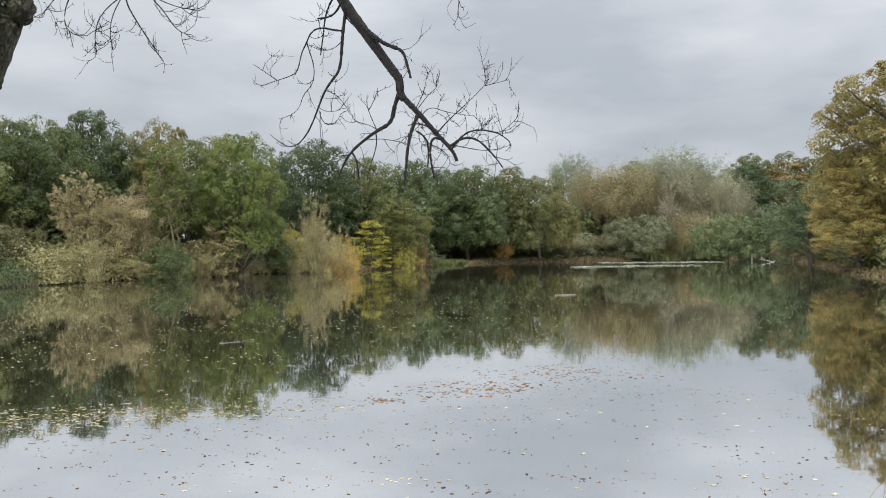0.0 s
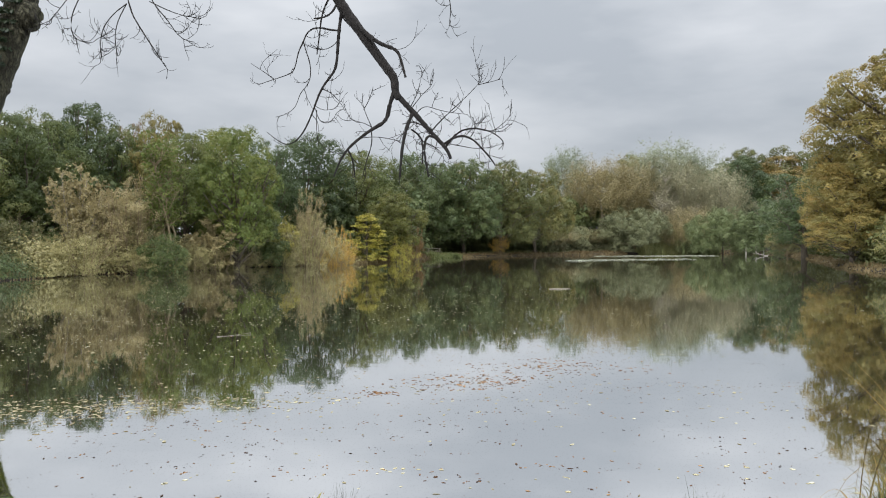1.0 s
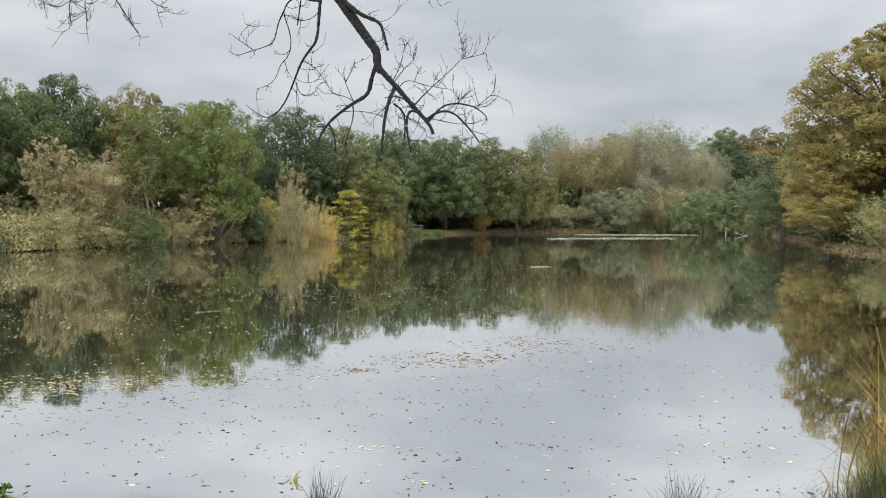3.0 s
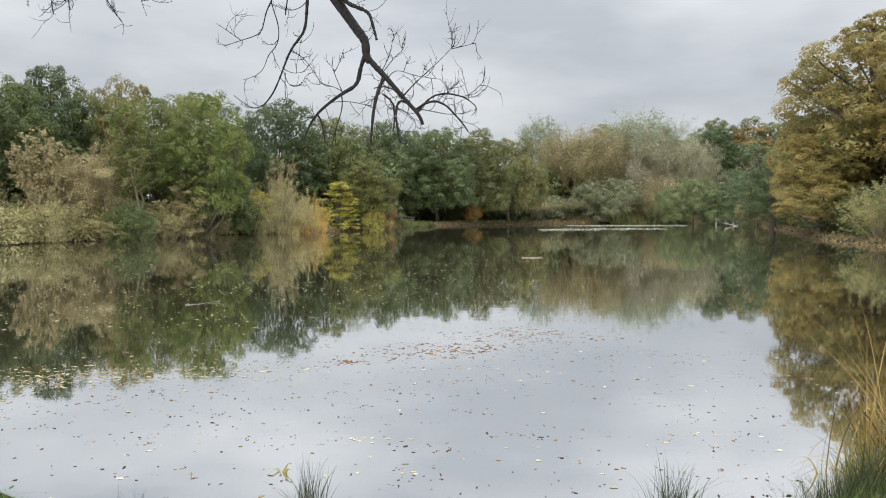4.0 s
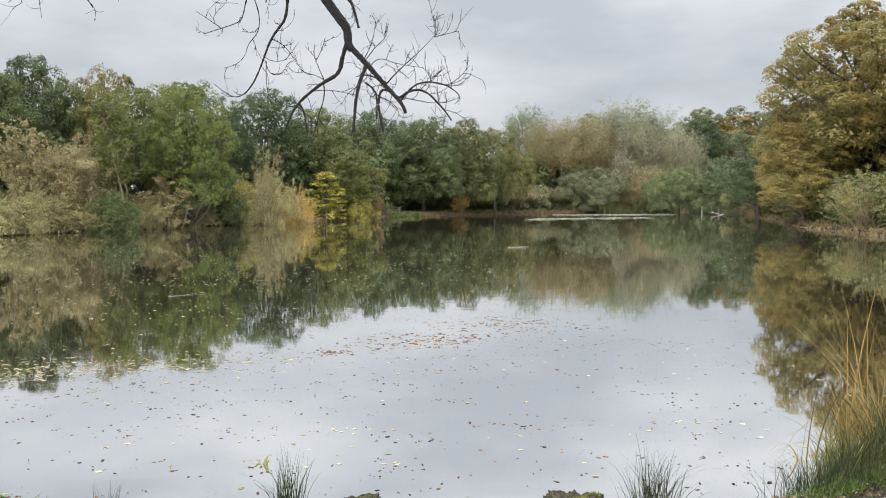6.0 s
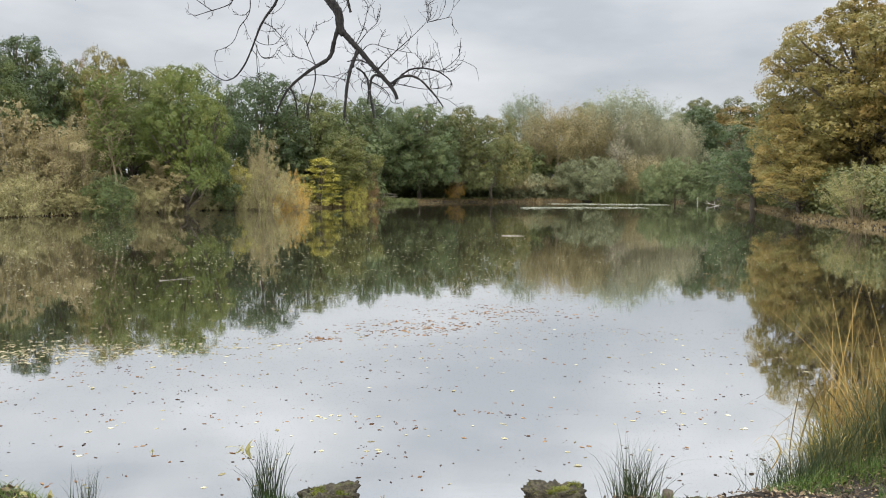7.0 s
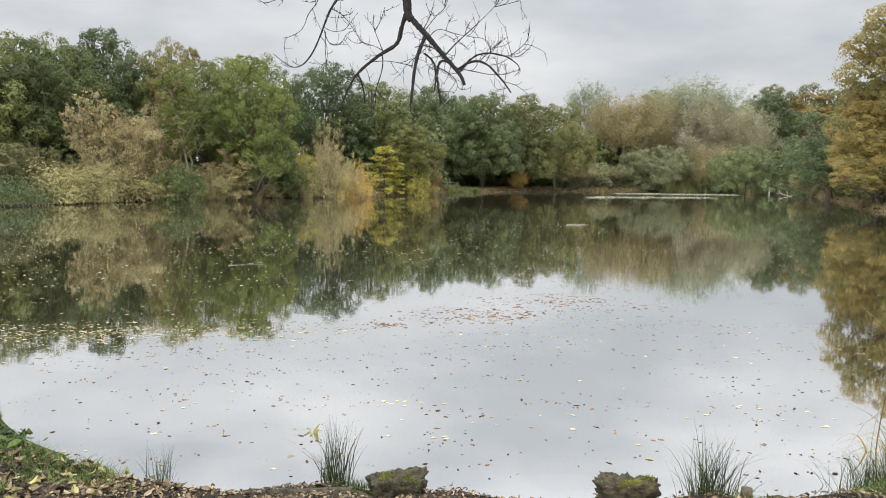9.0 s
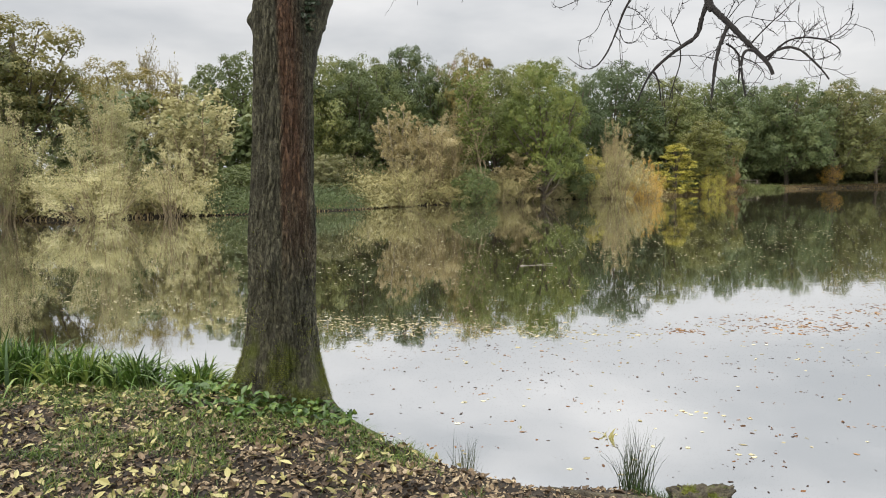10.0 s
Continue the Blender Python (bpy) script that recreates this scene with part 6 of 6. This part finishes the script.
    sprays = [
        ([(-2.70, 4.7, 4.9), (-2.45, 4.1, 4.2), (-2.22, 3.7, 3.50), (-2.10, 3.6, 3.32), (-1.98, 3.6, 3.14), (-1.93, 3.6, 3.06)], 0.012),
        ([(-2.22, 3.7, 3.50), (-2.30, 3.6, 3.38), (-2.36, 3.6, 3.25), (-2.34, 3.6, 3.10)], 0.007),
        ([(-2.22, 3.7, 3.50), (-2.27, 3.6, 3.30), (-2.24, 3.6, 3.13)], 0.006),
        ([(-2.40, 3.9, 4.0), (-2.50, 3.6, 3.5), (-2.56, 3.6, 3.32), (-2.50, 3.6, 3.22), (-2.40, 3.6, 3.22)], 0.007),
        ([(-2.35, 4.0, 4.1), (-2.05, 3.65, 3.5), (-1.92, 3.6, 3.38), (-1.84, 3.6, 3.24), (-1.74, 3.6, 3.22)], 0.008),
        ([(-2.05, 3.65, 3.5), (-1.86, 3.6, 3.40), (-1.74, 3.6, 3.38)], 0.006),
        ([(-2.40, 3.9, 4.0), (-2.60, 3.6, 3.45), (-2.68, 3.6, 3.36)], 0.006),
        ([(-2.55, 5.2, 5.1), (-1.4, 4.6, 4.6), (-0.2, 3.75, 3.9), (-0.06, 3.6, 3.5), (-0.08, 3.6, 3.34)], 0.010),
    ]
    for k, (pts, r0) in enumerate(sprays):
        line = limb("spray", pts, r0 * 0.6, 0.0024, 350 + k, 6, DARK_TWIG)
        for s in range(7):
            i = rng.integers(len(line) // 2, len(line))
            sprig(line[i], unit(line[i] - line[i - 2]) + rng.normal(size=3) * [0.9, 0.4, 0.7], rng.uniform(0.06, 0.20), 0.0022, 1)
    limb("bough", [(X + 0.9, Y + 1.2, 6.0), (-2.6, 4.9, 5.5), (-2.70, 4.7, 4.9)], 0.03, 0.012, 371, 8, DARK_TWIG)
    limb("bough", [(-2.65, 4.85, 5.3), (-2.55, 5.2, 5.1)], 0.02, 0.010, 372, 8, DARK_TWIG)
    limb("bough", [(-2.6, 4.6, 4.75), (-2.45, 4.2, 4.4), (-2.35, 4.0, 4.1), (-2.40, 3.9, 4.0)], 0.012, 0.007, 373, 6, DARK_TWIG)
    tagged(part("twig_spray", mesh_of("twig_spray", *merged(twigs), True), DARK_TWIG, thing), kind="stuff")

    # a low green plant and fallen leaves heaped round the foot
    m = 420
    turn, far = rng.uniform(3.4, 6.3, m), rng.uniform(0.36, 0.80, m)
    px, py = X + np.cos(turn) * far, Y + np.sin(turn) * far
    keep = shore_distance(px, py) > 0.05
    px, py = px[keep], py[keep]
    at = np.stack([px, py, ground_height(px, py) + rng.uniform(0.01, 0.12, len(px))], 1)
    herb = tagged(new("ground_ivy"), "bright green leafy plant round the tree's foot", "plant")
    tagged(part("foliage", mesh_of("foliage", *litter(rng, at, rng.uniform(0.035, 0.085, len(at)), rng.uniform(0.45, 0.7, len(at)), 0.6, 0.4)), IRIS, herb), kind="stuff")
    # moss cushions at the foot
    n = 24000
    a, zz = rng.uniform(0, 2 * np.pi, n), 0.22 + rng.exponential(0.20, n)
    jj, ii = (a / (2 * np.pi) * na).astype(int) % na, np.clip((zz / 3.1 * (nz - 1)).astype(int), 0, nz - 1)
    at = verts[ii, jj]
    keep = (wobble(a * 2, zz * 5, 2.0) + rng.normal(0, 0.3, n) > -0.12 + zz * 0.5)
    at, a = at[keep], a[keep]
    lean = np.stack([np.cos(a), np.sin(a)], 1) * 0.9 + rng.normal(0, 0.5, (len(at), 2))
    part("moss", mesh_of("moss", *blades(rng, at, rng.uniform(0.008, 0.022, len(at)), 0.007, lean, 0.2, 3)), MOSS_TUFT, thing, "green moss round the foot")
    return thing


TRUNK_BARK, n, l, p = nodes_of("furrowed_bark")
coarse = noise_of(n, l, 9, 8, "Object", (2.2, 2.2, 0.5), 0.65)
fine = noise_of(n, l, 60, 5, "Object", (2.0, 2.0, 0.6), 0.6)
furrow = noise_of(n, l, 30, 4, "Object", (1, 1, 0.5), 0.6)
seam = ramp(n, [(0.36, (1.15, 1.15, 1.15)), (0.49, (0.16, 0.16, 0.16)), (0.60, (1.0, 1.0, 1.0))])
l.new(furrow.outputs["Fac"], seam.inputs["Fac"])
tone = ramp(n, [(0.30, (0.028, 0.026, 0.018)), (0.5, (0.074, 0.072, 0.046)), (0.72, (0.138, 0.134, 0.092))])
l.new(coarse.outputs["Fac"], tone.inputs["Fac"])
grain = ramp(n, [(0.3, (0.55, 0.55, 0.55)), (0.7, (1.25, 1.22, 1.18))])
l.new(fine.outputs["Fac"], grain.inputs["Fac"])
wood = mixed(n, l, 1.0, tone.outputs["Color"], grain.outputs["Color"], "MULTIPLY")
# a damp red-brown streak down one side
co, sep = n.new("ShaderNodeTexCoord"), n.new("ShaderNodeSeparateXYZ")
l.new(co.outputs["Object"], sep.inputs["Vector"])
wander = noise_of(n, l, 2.2, 3, "Object", (1, 1, 0.7))


def math_node(op, a, b, c=None):
    m = n.new("ShaderNodeMath")
    m.operation = op
    for k, v in enumerate((a, b) if c is None else (a, b, c)):
        if isinstance(v, (int, float)):
            m.inputs[k].default_value = v
        else:
            l.new(v, m.inputs[k])
    return m.outputs[0]


across = math_node("ADD", math_node("MULTIPLY", math_node("ADD", sep.outputs["X"], 3.32), 0.928), math_node("MULTIPLY", math_node("SUBTRACT", sep.outputs["Y"], 3.52), 0.373))
across = math_node("MULTIPLY_ADD", wander.outputs["Fac"], 0.07, math_node("SUBTRACT", across, 0.065))
inner = math_node("MULTIPLY", math_node("SUBTRACT", across, 0.035), 20.0)
outer = math_node("MULTIPLY", math_node("SUBTRACT", math_node("MULTIPLY_ADD", math_node("SUBTRACT", 2.6, sep.outputs["Z"]), 0.03, 0.21), across), 9.0)
reach = math_node("MULTIPLY", math_node("SUBTRACT", sep.outputs["Z"], 1.1), 0.8)
streak = n.new("ShaderNodeClamp")
streak.inputs["Max"].default_value = 0.66
l.new(math_node("MINIMUM", reach, math_node("MINIMUM", inner, outer)), streak.inputs["Value"])
red = mixed(n, l, 1.0, (0.135, 0.062, 0.034), grain.outputs["Color"], "MULTIPLY")
wood = mixed(n, l, streak.outputs[0], wood, red)
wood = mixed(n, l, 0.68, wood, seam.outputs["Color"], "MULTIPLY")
green = ramp(n, [(0.45, (0, 0, 0)), (0.62, (1, 1, 1))])
patchy = noise_of(n, l, 5, 5, "Object", (1, 1, 0.8), 0.65)
l.new(math_node("MULTIPLY_ADD", sep.outputs["Z"], -0.28, math_node("ADD", patchy.outputs["Fac"], 0.13)), green.inputs["Fac"])
wood = mixed(n, l, green.outputs["Color"], wood, (0.056, 0.066, 0.013))
l.new(wood, p.inputs["Base Color"])
p.inputs["Roughness"].default_value, p.inputs["Specular IOR Level"].default_value = 0.85, 0.25
rise = n.new("ShaderNodeBump")
rise.inputs["Strength"].default_value, rise.inputs["Distance"].default_value = 0.9, 0.012
l.new(math_node("MULTIPLY_ADD", fine.outputs["Fac"], 0.4, seam.outputs["Color"]), rise.inputs["Height"])
l.new(rise.outputs["Normal"], p.inputs["Normal"])

IVY = leaf_material("ivy_leaves", [(0.0, (0.012, 0.022, 0.010)), (0.5, (0.028, 0.045, 0.020)), (1.0, (0.070, 0.085, 0.045))], 0.15, 0.4, 5.0)
bank_tree()
